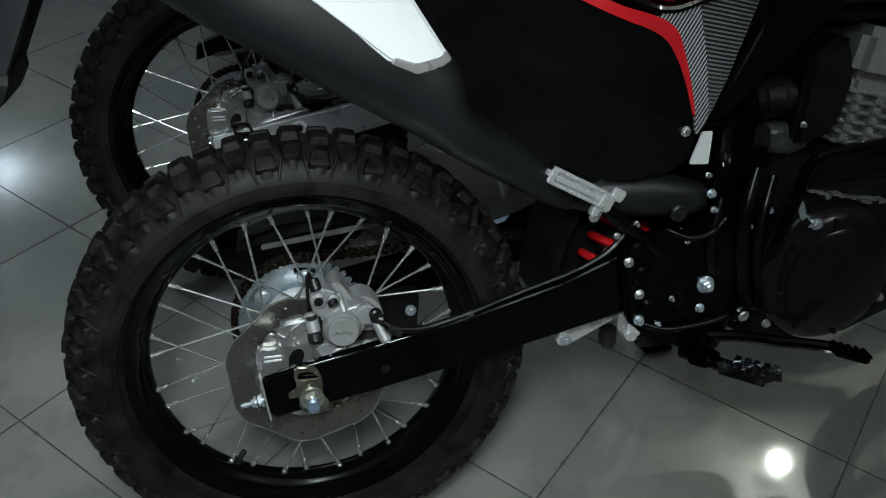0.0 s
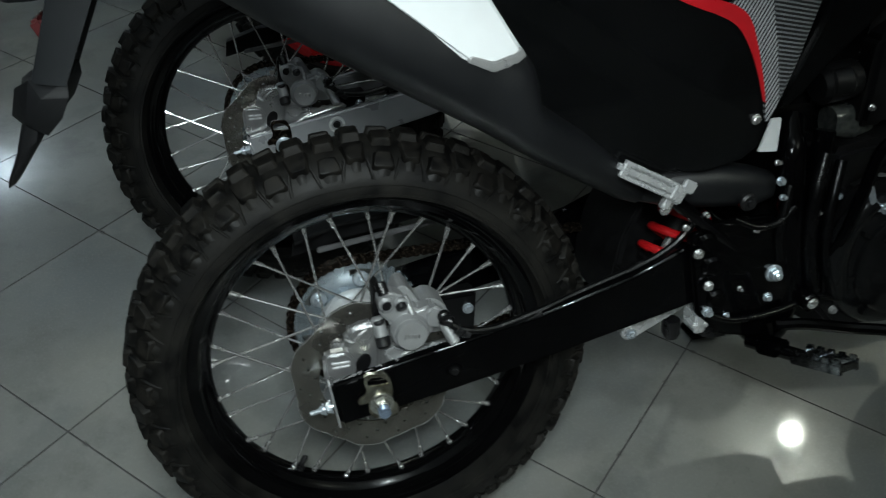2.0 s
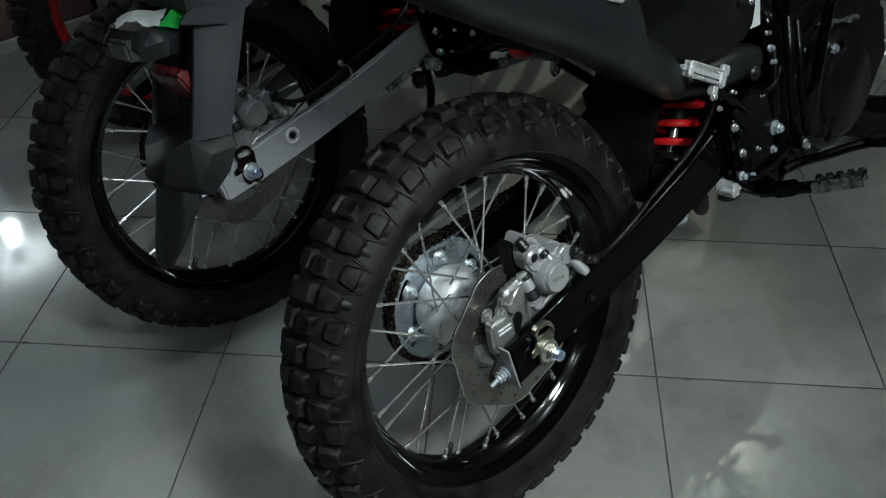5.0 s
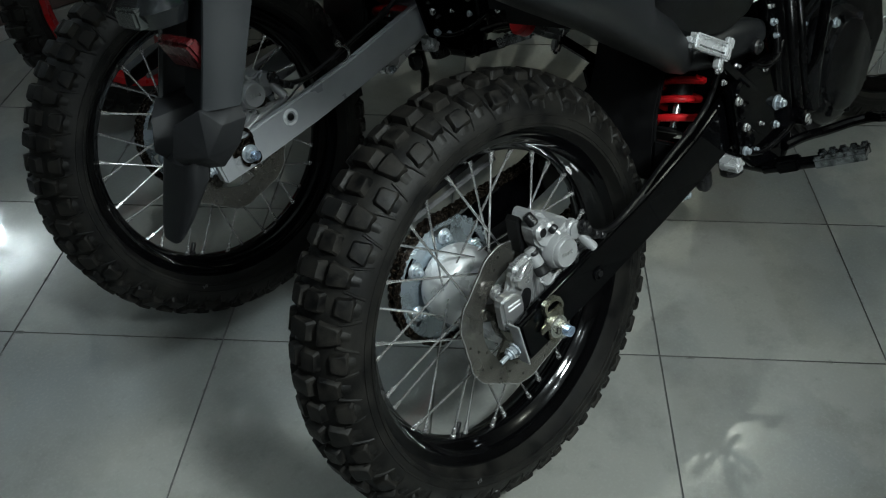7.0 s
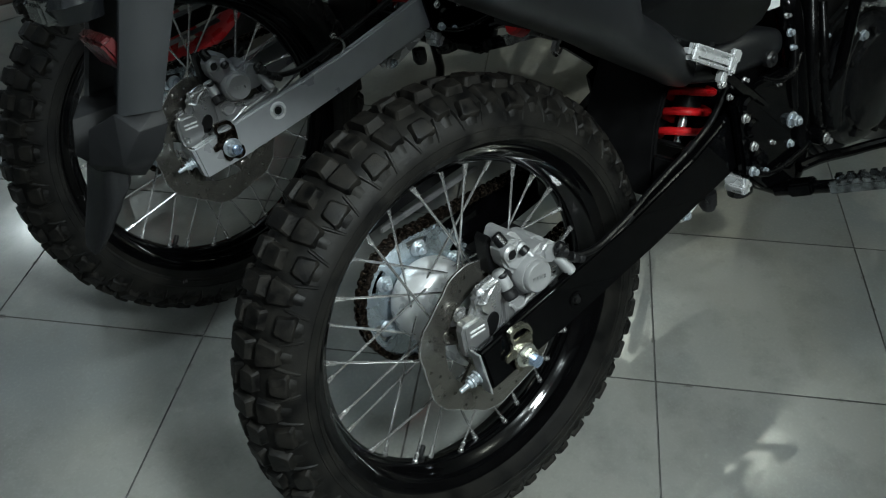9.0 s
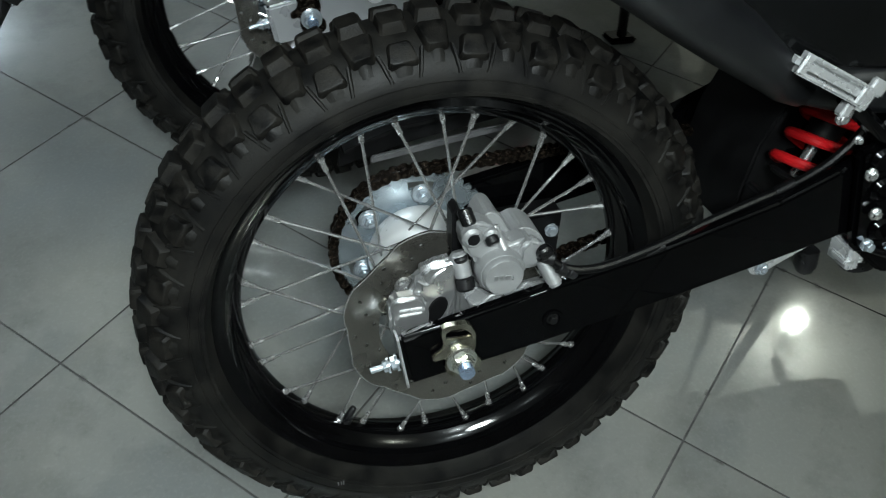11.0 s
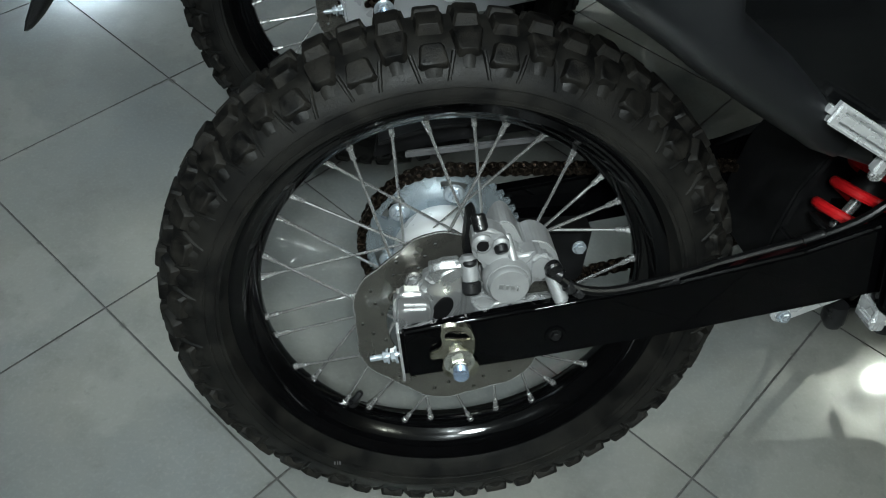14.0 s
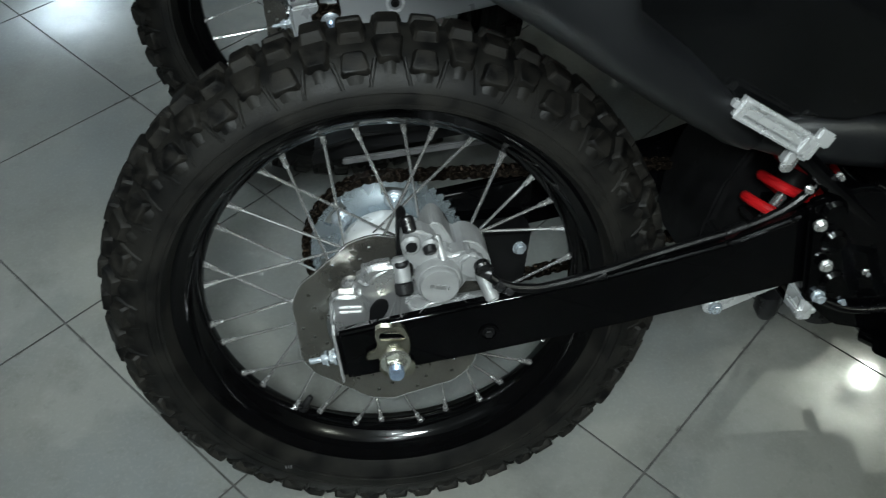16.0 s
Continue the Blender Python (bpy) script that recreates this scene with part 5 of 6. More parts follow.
def frame_and_engine(bike):
    bm = B()
    plate(bm, [(0.405, 0.175), (0.425, 0.060), (0.470, 0.020), (0.560, 0.000), (0.590, 0.060), (0.575, 0.160), (0.520, 0.190), (0.450, 0.190)], -0.140, -0.126, 0.004)
    rod(bm, (0.583, -0.126, 0.064), (0.583, -0.166, 0.064), 0.0135, 20, 0.003)
    for x, z in ((0.430, 0.165), (0.440, 0.130), (0.452, 0.080)):
        rod(bm, (x, -0.126, z), (x, -0.146, z), 0.014, 16, 0.004)
    tube(bm, smooth_path([(0.566, -0.085, 0.300), (0.558, -0.100, 0.285), (0.553, -0.118, 0.260), (0.556, -0.126, 0.190), (0.566, -0.128, 0.100), (0.560, -0.126, 0.020), (0.540, -0.115, -0.015)]), 0.019, 14)
    tube(bm, smooth_path([(0.600, -0.115, 0.290), (0.592, -0.122, 0.220), (0.600, -0.126, 0.130), (0.610, -0.126, 0.060)]), 0.014, 12)
    plate(bm, [(0.405, 0.175), (0.425, 0.060), (0.470, 0.020), (0.560, 0.000), (0.590, 0.060), (0.575, 0.160), (0.520, 0.190), (0.450, 0.190)], 0.126, 0.140, 0.004)
    tube(bm, smooth_path([(0.560, 0.118, 0.40), (0.552, 0.122, 0.300), (0.556, 0.126, 0.200), (0.566, 0.128, 0.100), (0.560, 0.126, 0.020)]), 0.019, 14)
    tube(bm, [(0.540, -0.07, 0.39), (0.42, -0.07, 0.47), (0.16, -0.08, 0.53)], 0.012, 12)
    tube(bm, [(0.558, 0.12, 0.39), (0.42, 0.09, 0.47), (0.16, 0.08, 0.53)], 0.012, 12)
    tube(bm, [(0.54, -0.12, -0.010), (0.54, 0.12, -0.010)], 0.015, 12)
    frame_ob = part("frame", bm, GLOSS_BLACK, bike, "glossy black steel frame")
    for name, c, r, h, mat in (("frame_bolt", (0.416, -0.146, 0.154), 0.0052, 0.006, CHROME), ("frame_bolt", (0.435, -0.146, 0.105), 0.0052, 0.006, CHROME), ("pivot_nut", (0.534, -0.140, 0.106), 0.0092, 0.011, ZINC),
                               ("frame_bolt", (0.583, -0.165, 0.064), 0.0062, 0.004, CHROME), ("frame_bolt", (0.530, -0.139, 0.070), 0.005, 0.007, ZINC), ("frame_bolt", (0.545, -0.126, 0.240), 0.0058, 0.008, ZINC),
                               ("frame_bolt", (0.590, -0.132, 0.216), 0.004, 0.006, GOLD_ZINC), ("frame_bolt", (0.625, -0.132, 0.206), 0.006, 0.005, MATT_BLACK), ("frame_bolt", (0.440, -0.141, 0.063), 0.0055, 0.009, ZINC),
                               ("frame_bolt", (0.404, -0.130, 0.186), 0.0036, 0.005, CHROME), ("frame_bolt", (0.660, -0.12, 0.315), 0.0036, 0.006, CHROME)):
        bm = B()
        hexnut(bm, c, r, h, (0, -1, 0), 0.5)
        if name == "pivot_nut":
            rod(bm, (c[0], c[1] - 0.009, c[2]), (c[0], c[1] - 0.016, c[2]), 0.0062, 18, 0.002)
        part(name, bm, mat, frame_ob)
    # hoses and cables down the side of the frame
    for pts, r in (([(0.552, -0.128, 0.250), (0.541, -0.138, 0.205), (0.533, -0.142, 0.165), (0.540, -0.140, 0.125)], 0.0065),
                   ([(0.598, -0.126, 0.262), (0.583, -0.138, 0.215), (0.578, -0.144, 0.160), (0.588, -0.144, 0.100), (0.600, -0.140, 0.070)], 0.0095),
                   ([(0.622, -0.128, 0.250), (0.606, -0.142, 0.200), (0.602, -0.147, 0.150), (0.612, -0.146, 0.095)], 0.0075),
                   ([(0.470, -0.134, 0.190), (0.500, -0.142, 0.178), (0.530, -0.144, 0.182), (0.552, -0.140, 0.200)], 0.0045),
                   ([(0.440, -0.138, 0.058), (0.480, -0.146, 0.046), (0.540, -0.148, 0.050), (0.600, -0.146, 0.062), (0.640, -0.146, 0.052)], 0.0045)):
        bm = B()
        tube(bm, smooth_path(pts), r, 12)
        part("hose", bm, DARK_HOSE, bike, "black rubber hose")
    rnd = random.Random(5)
    for x, z, r in ((0.527, 0.237, 0.0046), (0.533, 0.214, 0.0034), (0.617, 0.205, 0.0036), (0.519, 0.263, 0.0030), (0.590, 0.186, 0.0026), (0.486, 0.090, 0.0030), (0.470, 0.052, 0.0034), (0.500, 0.172, 0.0026), (0.425, 0.205, 0.0030)):
        bm = B()
        hexnut(bm, (x, -0.139, z), r, 0.007, (rnd.uniform(-0.2, 0.2), -1, rnd.uniform(-0.1, 0.3)), rnd.uniform(0, 1))
        part("frame_bolt", bm, ZINC if r > 0.003 else CHROME, frame_ob)
    # engine: cases, covers, cylinder
    bm = B()
    plate(bm, [(0.575, 0.030), (0.640, -0.012), (0.770, -0.012), (0.850, 0.020), (0.900, 0.060), (0.930, 0.110), (0.930, 0.230), (0.860, 0.262), (0.720, 0.272), (0.620, 0.260), (0.585, 0.180)], -0.118, 0.118, 0.010)
    plate(bm, [(0.598, 0.050), (0.650, -0.004), (0.772, -0.004), (0.850, 0.028), (0.915, 0.100), (0.900, 0.190), (0.840, 0.235), (0.720, 0.240), (0.640, 0.210), (0.604, 0.130)], -0.136, -0.115, 0.006)
    engine = part("engine", bm, MATT_BLACK, bike, "matt black engine case")
    bm = B()
    lathe(bm, [(0.0, -0.170), (0.070, -0.168), (0.076, -0.164), (0.078, -0.158), (0.086, -0.156), (0.096, -0.150), (0.104, -0.138), (0.106, -0.120)], 56)
    bmesh.ops.transform(bm, matrix=Matrix.Translation((0.722, 0, 0.102)), verts=bm.verts)
    part("clutch_cover", bm, CHARCOAL_GLOSS, engine, "round black clutch cover")
    bm = B()
    block(bm, (0.074, -0.162, -0.003), (0.090, -0.152, 0.003), 0.001)
    fin = part("cover_fin", bm, CHARCOAL_GLOSS, engine)
    for k in range(8):
        m = Matrix.Translation((0.722, 0, 0.102)) @ Matrix.Rotation(-2 * math.pi * (k + 0.2) / 8, 4, "Y")
        if k:
            again(fin, "cover_fin", m)
        else:
            fin.matrix_basis = m
    bm = B()
    tube(bm, smooth_path([(0.640, -0.140, 0.060), (0.622, -0.150, 0.120), (0.630, -0.152, 0.165), (0.660, -0.150, 0.196)]), 0.016, 12)
    part("cover_rib", bm, CHARCOAL_GLOSS, engine)
    bolt = None
    for x, z in ((0.700, 0.020), (0.756, 0.027), (0.640, 0.030), (0.820, 0.050)):
        if bolt is None:
            bm = B()
            hexnut(bm, (0, 0, 0), 0.0048, 0.006, (0, -1, 0))
            bolt = part("case_bolt", bm, PALE_CAP, engine)
            bolt.matrix_basis = Matrix.Translation((x, -0.136, z))
        else:
            again(bolt, "case_bolt", Matrix.Translation((x, -0.136, z)))
    bm = B()
    rnd = random.Random(8)
    m = Matrix.Translation((0.775, -0.02, 0.262)) @ Matrix.Rotation(radians(12), 4, "Y")
    for k in range(6):
        block(bm, (-0.052, -0.075, 0.006 + k * 0.014), (0.060, 0.075, 0.012 + k * 0.014), 0.002, m)
    block(bm, (-0.040, -0.062, 0.0), (0.050, 0.062, 0.10), 0.008, m)
    for k in range(5):
        for j in range(3):
            block(bm, (-0.044 + j * 0.036, -0.080, 0.010 + k * 0.014), (-0.030 + j * 0.036, -0.060, 0.020 + k * 0.014), 0.002, m)
    block(bm, (-0.048, -0.070, 0.092), (0.060, 0.070, 0.165), 0.014, m)
    part("cylinder", bm, CAST_GREY, engine, "bare aluminium finned cylinder")
    bm = B()
    plate(bm, [(0.655, 0.285), (0.665, 0.400), (0.715, 0.430), (0.735, 0.370), (0.722, 0.310), (0.695, 0.285)], -0.112, -0.070, 0.008)
    rod(bm, (0.600, -0.085, 0.340), (0.660, -0.080, 0.345), 0.026, 20, 0.006)
    rod(bm, (0.610, -0.095, 0.345), (0.640, -0.100, 0.348), 0.018, 20, 0.004)
    part("throttle_body", bm, MATT_BLACK, bike)
    bm = B()
    loft(bm, [((0.632, -0.075, 0.287), (0, 0, 1), 0.020, (0, 1, 0), 0.02), ((0.660, -0.078, 0.285), (0, 0, 1), 0.026, (0, 1, 0), 0.022), ((0.690, -0.075, 0.281), (0, 0, 1), 0.014, (0, 1, 0), 0.018)], 14)
    part("clear_bag", bm, CLEAR_LENS, bike, "clear plastic wrap")
    # kick lever
    bm = B()
    tube(bm, smooth_path([(0.612, -0.150, 0.128), (0.620, -0.162, 0.165), (0.634, -0.168, 0.235), (0.644, -0.172, 0.276), (0.670, -0.176, 0.292), (0.760, -0.182, 0.303), (0.840, -0.186, 0.310)]), 0.0085, 10)
    part("kick_lever", bm, GLOSS_BLACK, bike, "black kick-start lever")
    bm = B()
    plate(bm, [(0.631, 0.229), (0.643, 0.230), (0.650, 0.221), (0.657, 0.202), (0.664, 0.197), (0.680, 0.194), (0.681, 0.186), (0.662, 0.185), (0.650, 0.195), (0.642, 0.214), (0.631, 0.220)], -0.164, -0.160, 0.0010)
    hexnut(bm, (0.673, -0.164, 0.190), 0.0062, 0.006)
    hexnut(bm, (0.637, -0.164, 0.2245), 0.0038, 0.004)
    part("cable_stay", bm, ZINC, bike, "zinc-plated cable bracket")
    # Bright flakes added to stand for glints along the engine case.
    rnd = random.Random(21)
    for k in range(9):
        x, z = 0.686 + 0.012 * k + rnd.uniform(-0.004, 0.004), 0.223 - 0.0022 * k + rnd.uniform(-0.007, 0.007)
        bm = B()
        n, w, h = 9, rnd.uniform(0.006, 0.015), rnd.uniform(0.0015, 0.0040)
        plate(bm, [(x + w * math.cos(2 * math.pi * i / n) * rnd.uniform(0.35, 1.35), z - 0.15 * w * math.cos(2 * math.pi * i / n) + h * math.sin(2 * math.pi * i / n) * rnd.uniform(0.2, 1.6)) for i in range(n)],
              -0.144 - rnd.uniform(0, 0.002), -0.134, 0.0002, 1)
        part("glint_flake", bm, CAST_ALLOY, engine)
    # brake pedal
    bm = B()
    tube(bm, smooth_path([(0.540, -0.150, 0.030), (0.580, -0.160, 0.030), (0.640, -0.168, 0.018), (0.680, -0.190, 0.020), (0.705, -0.212, 0.022), (0.718, -0.226, 0.020)]), 0.0085, 10,
         True, None)
    m = Matrix.Translation((0.712, -0.226, 0.022)) @ Matrix.Rotation(radians(-10), 4, "Z") @ Matrix.Rotation(radians(18), 4, "Y")
    block(bm, (-0.026, -0.014, -0.005), (0.026, 0.014, 0.005), 0.003, m)
    for k in range(5):
        block(bm, (-0.025 + k * 0.0115, -0.013, 0.004), (-0.020 + k * 0.0115, 0.013, 0.0085), 0.001, m)
    part("brake_pedal", bm, GLOSS_BLACK, bike, "black rear brake pedal")
    # rider's peg with teeth
    bm = B()
    a, b = Vector((0.530, -0.150, 0.000)), Vector((0.566, -0.272, 0.034))
    u = (b - a).normalized()
    f = Vector((1, 0, 0))
    f = (f - u * f.dot(u)).normalized()
    w = u.cross(f)
    if w.z < 0:
        w = -w
    m = Matrix(((u.x, f.x, w.x, a.x), (u.y, f.y, w.y, a.y), (u.z, f.z, w.z, a.z), (0, 0, 0, 1)))
    le = (b - a).length
    for s in (-1, 1):
        block(bm, (0.056, s * 0.0155 - 0.003, -0.010), (le, s * 0.0155 + 0.003, 0.003), 0.001, m)
        for k in range(5):
            x = 0.062 + k * (le - 0.068) / 4
            plate_at = m @ Matrix.Translation((x, s * 0.0155, 0))
            block(bm, (-0.0075, -0.0025, 0.002), (0.0075, 0.0025, 0.006), 0.001, plate_at)
            block(bm, (-0.005, -0.0025, 0.004), (0.005, 0.0025, 0.010), 0.001, plate_at)
    for x in (0.058, 0.086, le - 0.003):
        block(bm, (x - 0.0025, -0.0155, -0.007), (x + 0.0025, 0.0155, 0.003), 0.001, m)
    rider = part("rider_peg", bm, PEG_STEEL, bike, "zinc-plated toothed rider peg")
    bm = B()
    rod(bm, m @ Vector((-0.03, 0, 0)), m @ Vector((0.060, 0, -0.004)), 0.010)
    block(bm, (-0.005, -0.016, -0.010), (0.03, 0.016, 0.010), 0.003, m)
    part("peg_mount", bm, GLOSS_BLACK, rider)
    # shock linkage below the arm
    bm = B()
    eye, far = Vector((0.358, 0.013)), Vector((0.446, 0.052))
    for y in (-0.080, -0.058):
        out = [eye + 0.0125 * Vector((math.cos(w), math.sin(w))) for w in (radians(110 + 20 * k) for k in range(10))]
        out += [far + 0.009 * Vector((math.cos(w), math.sin(w))) for w in (radians(290 + 20 * k) for k in range(10))]
        plate(bm, [(p.x, p.y) for p in out], y - 0.004, y + 0.004, 0.0015)
    rod(bm, (0.358, -0.088, 0.013), (0.358, -0.052, 0.013), 0.0085, 20)
    block(bm, (0.428, -0.136, 0.026), (0.444, -0.100, 0.056), 0.003)
    block(bm, (0.424, -0.136, 0.034), (0.448, -0.110, 0.042), 0.002)
    part("shock_link", bm, POLISHED_ALLOY, bike, "aluminium shock linkage arm")
    bm = B()
    hexnut(bm, (0.358, -0.088, 0.013), 0.0060, 0.006)
    part("link_bolt", bm, ZINC, bike)
    bm = B()
    loft(bm, [((0.428, -0.072, 0.016), (1, 0, 0), 0.012, (0, 1, 0), 0.012), ((0.428, -0.072, -0.004), (1, 0, 0), 0.013, (0, 1, 0), 0.013), ((0.429, -0.072, -0.014), (1, 0, 0), 0.009, (0, 1, 0), 0.009)], 18)
    part("bump_stop", bm, HOSE_RUBBER, bike)
    bm = B()
    loft(bm, [((0.478, -0.090, 0.014), (1, 0, 0), 0.020, (0, 1, 0), 0.016), ((0.482, -0.090, -0.004), (1, 0, 0), 0.020, (0, 1, 0), 0.016)], 18)
    part("bump_stop", bm, HOSE_RUBBER, bike)
    # side stand on the far side
    bm = B()
    tube(bm, [(0.60, 0.13, 0.01), (0.660, 0.20, -0.14), (0.690, 0.265, -0.232)], 0.011, 12)
    block(bm, (0.662, 0.255, -0.252), (0.722, 0.310, -0.238), 0.005)
    part("side_stand", bm, GLOSS_BLACK, bike, "black steel side stand, down")


CHARCOAL_GLOSS = worn("semi_gloss_black_case", (0.0060, 0.0063, 0.0068), (0.0088, 0.0091, 0.0096), 0.20, scale=30, grain=900, bump=0.04, spread=0.05, Specular_IOR_Level=0.22)


def unseen_seat_and_tank(bike):
    """The unseen long flat seat, tail and tank, added to shade what lies below."""
    yv, zv = (0, 1, 0), (0, 0, 1)
    bm = B()
    loft(bm, [((-0.26, 0, 0.655), zv, 0.020, yv, 0.055), ((-0.20, 0, 0.655), zv, 0.034, yv, 0.085), ((0.05, 0, 0.640), zv, 0.040, yv, 0.105), ((0.25, 0, 0.625), zv, 0.040, yv, 0.105),
              ((0.42, 0, 0.625), zv, 0.040, yv, 0.085), ((0.52, 0, 0.650), zv, 0.040, yv, 0.065)], 28, 3.2)
    part("seat", bm, SEAT_VINYL, bike, "long flat black seat")
    bm = B()
    loft(bm, [((-0.38, 0, 0.610), zv, 0.012, yv, 0.040), ((-0.30, 0, 0.600), zv, 0.022, yv, 0.075), ((-0.10, 0, 0.575), zv, 0.034, yv, 0.095), ((0.14, 0, 0.560), zv, 0.040, yv, 0.095)], 24, 3.0)
    part("tail_cowl", bm, MATT_BLACK, bike, "black tail cowl")
    bm = B()
    loft(bm, [((0.50, 0, 0.62), zv, 0.06, yv, 0.075), ((0.60, 0, 0.64), zv, 0.10, yv, 0.12), ((0.78, 0, 0.66), zv, 0.11, yv, 0.14), ((0.92, 0, 0.64), zv, 0.08, yv, 0.12)], 28, 2.6)
    part("tank", bm, MATT_BLACK, bike, "black fuel tank")


def unseen_front_end(bike):
    """Unseen front wheel, fork, mudguard and handlebar, added for shadow, steered out of sight."""
    steer = Matrix.Translation((1.28, 0, 0.45)) @ Matrix.Rotation(radians(-26), 4, (-0.42, 0, 0.907)) @ Matrix.Translation((-1.28, 0, -0.45))
    hub_at = Matrix.Translation((1.425, 0, 0.018))

    def turned(bm):
        bmesh.ops.transform(bm, matrix=steer, verts=bm.verts)
        return bm

    big = hub_at @ Matrix.Diagonal((1.055, 0.72, 1.055, 1))
    bm = rim_mesh()
    bmesh.ops.transform(bm, matrix=big, verts=bm.verts)
    wheel = part("front_wheel", turned(bm), RIM_BLACK, bike, "black spoked front wheel")
    bm = tyre_mesh()
    bmesh.ops.transform(bm, matrix=big, verts=bm.verts)
    part("tyre", turned(bm), RUBBER, wheel, "black knobbly off-road rubber tyre")
    bm = B()
    lathe(bm, [(0.010, -0.045), (0.028, -0.045), (0.030, -0.030), (0.020, -0.020), (0.020, 0.020), (0.030, 0.030), (0.028, 0.045), (0.010, 0.045)], 32)
    bmesh.ops.transform(bm, matrix=hub_at, verts=bm.verts)
    part("hub", turned(bm), HUB_ALLOY, wheel)
    nip, hub = Vector((0, -0.003, 0.223)), Vector((0.022, -0.030, 0.012))
    for k in range(32):
        bm = B()
        side = -1 if k % 2 else 1
        sway = 1 if k % 4 < 2 else -1
        tube(bm, [(hub.x * sway, hub.y * side, hub.z), (0, nip.y * side, nip.z)], 0.0017, 6)
        bmesh.ops.transform(bm, matrix=hub_at @ Matrix.Rotation(2 * math.pi * k / 32, 4, "Y"), verts=bm.verts)
        part("spoke", turned(bm), CHROME, wheel)
    for s in (-1, 1):
        bm = B()
        tube(bm, [(1.425, s * 0.098, 0.0), (1.425, s * 0.098, 0.02), (1.395, s * 0.098, 0.09), (1.30, s * 0.098, 0.33), (1.30, s * 0.098, 0.331), (1.185, s * 0.098, 0.62)], 0.02, 18, True, [0.020, 0.028, 0.027, 0.026, 0.021, 0.021])
        part("fork_leg", turned(bm), MATT_BLACK, bike, "black telescopic fork leg")
    bm = B()
    for x, z in ((1.265, 0.42), (1.195, 0.60)):
        block(bm, (-0.035, -0.125, -0.016), (0.035, 0.125, 0.016), 0.010, Matrix.Translation((x, 0, z)) @ Matrix.Rotation(radians(-22), 4, "Y"))
    part("fork_clamp", turned(bm), MATT_BLACK, bike)
    bm = B()
    loft(bm, [((1.08, 0, 0.43), (0, 0, 1), 0.008, (0, 1, 0), 0.055), ((1.26, 0, 0.45), (0, 0, 1), 0.010, (0, 1, 0), 0.075), ((1.48, 0, 0.46), (0, 0, 1), 0.009, (0, 1, 0), 0.068), ((1.72, 0, 0.40), (0, 0, 1), 0.006, (0, 1, 0), 0.045)], 24, 4.0)
    part("front_mudguard", turned(bm), MATT_BLACK, bike, "black high front mudguard")
    bm = B()
    tube(bm, smooth_path([(1.08, -0.40, 0.74), (1.12, -0.26, 0.74), (1.165, -0.10, 0.66), (1.165, 0.10, 0.66), (1.12, 0.26, 0.74), (1.08, 0.40, 0.74)]), 0.012, 12)
    bars = part("handlebar", turned(bm), GLOSS_BLACK, bike, "black tubular handlebar")
    for s in (-1, 1):
        bm = B()
        rod(bm, (1.112, s * 0.285, 0.74), (1.079, s * 0.405, 0.74), 0.018, 18, 0.003)
        part("grip", turned(bm), HOSE_RUBBER, bars)
    bm = B()
    loft(bm, [((1.24, 0, 0.60), (0, 0, 1), 0.09, (0, 1, 0), 0.10), ((1.31, 0, 0.57), (0, 0, 1), 0.10, (0, 1, 0), 0.095), ((1.36, 0, 0.54), (0, 0, 1), 0.07, (0, 1, 0), 0.065)], 24, 3.0)
    part("headlamp_cowl", turned(bm), MATT_BLACK, bike, "black headlamp cowl")
    bm = B()
    tube(bm, [(0.92, 0, 0.56), (1.10, 0, 0.60), (1.21, 0, 0.56)], 0.045, 16)
    tube(bm, smooth_path([(1.20, 0, 0.46), (1.10, 0, 0.20), (0.98, 0, 0.0), (0.80, 0, -0.03)]), 0.024, 14)
    part("front_frame", bm, GLOSS_BLACK, bike)


# ---- the bikes ----
def motorcycle(m, looks, label):
    bike = tagged(new("motorcycle"), label, "motorcycle", "parked motorcycles")
    bike.matrix_basis = m
    bike.empty_display_size = 0.1
    rear_wheel(bike, looks)
    chain(bike)
    swingarm(bike, looks["arm"], looks["arm_label"])
    caliper(bike)
    tail(bike)
    shock(bike)
    exhaust(bike)
    side_panel(bike)
    passenger_peg(bike, -1)
    passenger_peg(bike, 1, True)
    frame_and_engine(bike)
    unseen_seat_and_tank(bike)
    unseen_front_end(bike)
    return bike


def stance(x, y, z, turn=1.08, lean=14.52):
    """The pose of a bike whose axle's middle is at x, y, z, leaning on its stand."""
    return pose(x, y, z, 0, 0, turn) @ pose(0, 0, 0, -lean, 0, 0) @ pose(0, 0, -RISE)


BLACK_LOOK = dict(rim=RIM_BLACK, rim_label="gloss black spoked rear wheel", arm=GLOSS_BLACK, arm_label="gloss black box-section swingarm")
SILVER_LOOK = dict(rim=RIM_BLACK, rim_label="black spoked rear wheel", arm=ARM_SILVER, arm_label="silver-grey box-section swingarm")
RED_LOOK = dict(rim=RIM_RED, rim_label="red cast alloy rear wheel", arm=ARM_SILVER, arm_label="silver-grey box-section swingarm")

motorcycle(stance(-0.0104, -0.0120, 0.3142), BLACK_LOOK, "black off-road motorcycle with red and silver graphics on its side stand")
motorcycle(stance(-0.075, 0.621, 0.312), SILVER_LOOK, "black off-road motorcycle with a silver swingarm parked on tiles")
motorcycle(stance(0.16, 1.36, 0.312), RED_LOOK, "black motorcycle with a red cast alloy wheel parked on tiles")

# ---- room ----
TURN, CORNER = -46.546, (-0.4986, 0.2044)


ROOM = Matrix.Rotation(radians(-56.7), 4, "Z")  # the room stands askew to the bikes
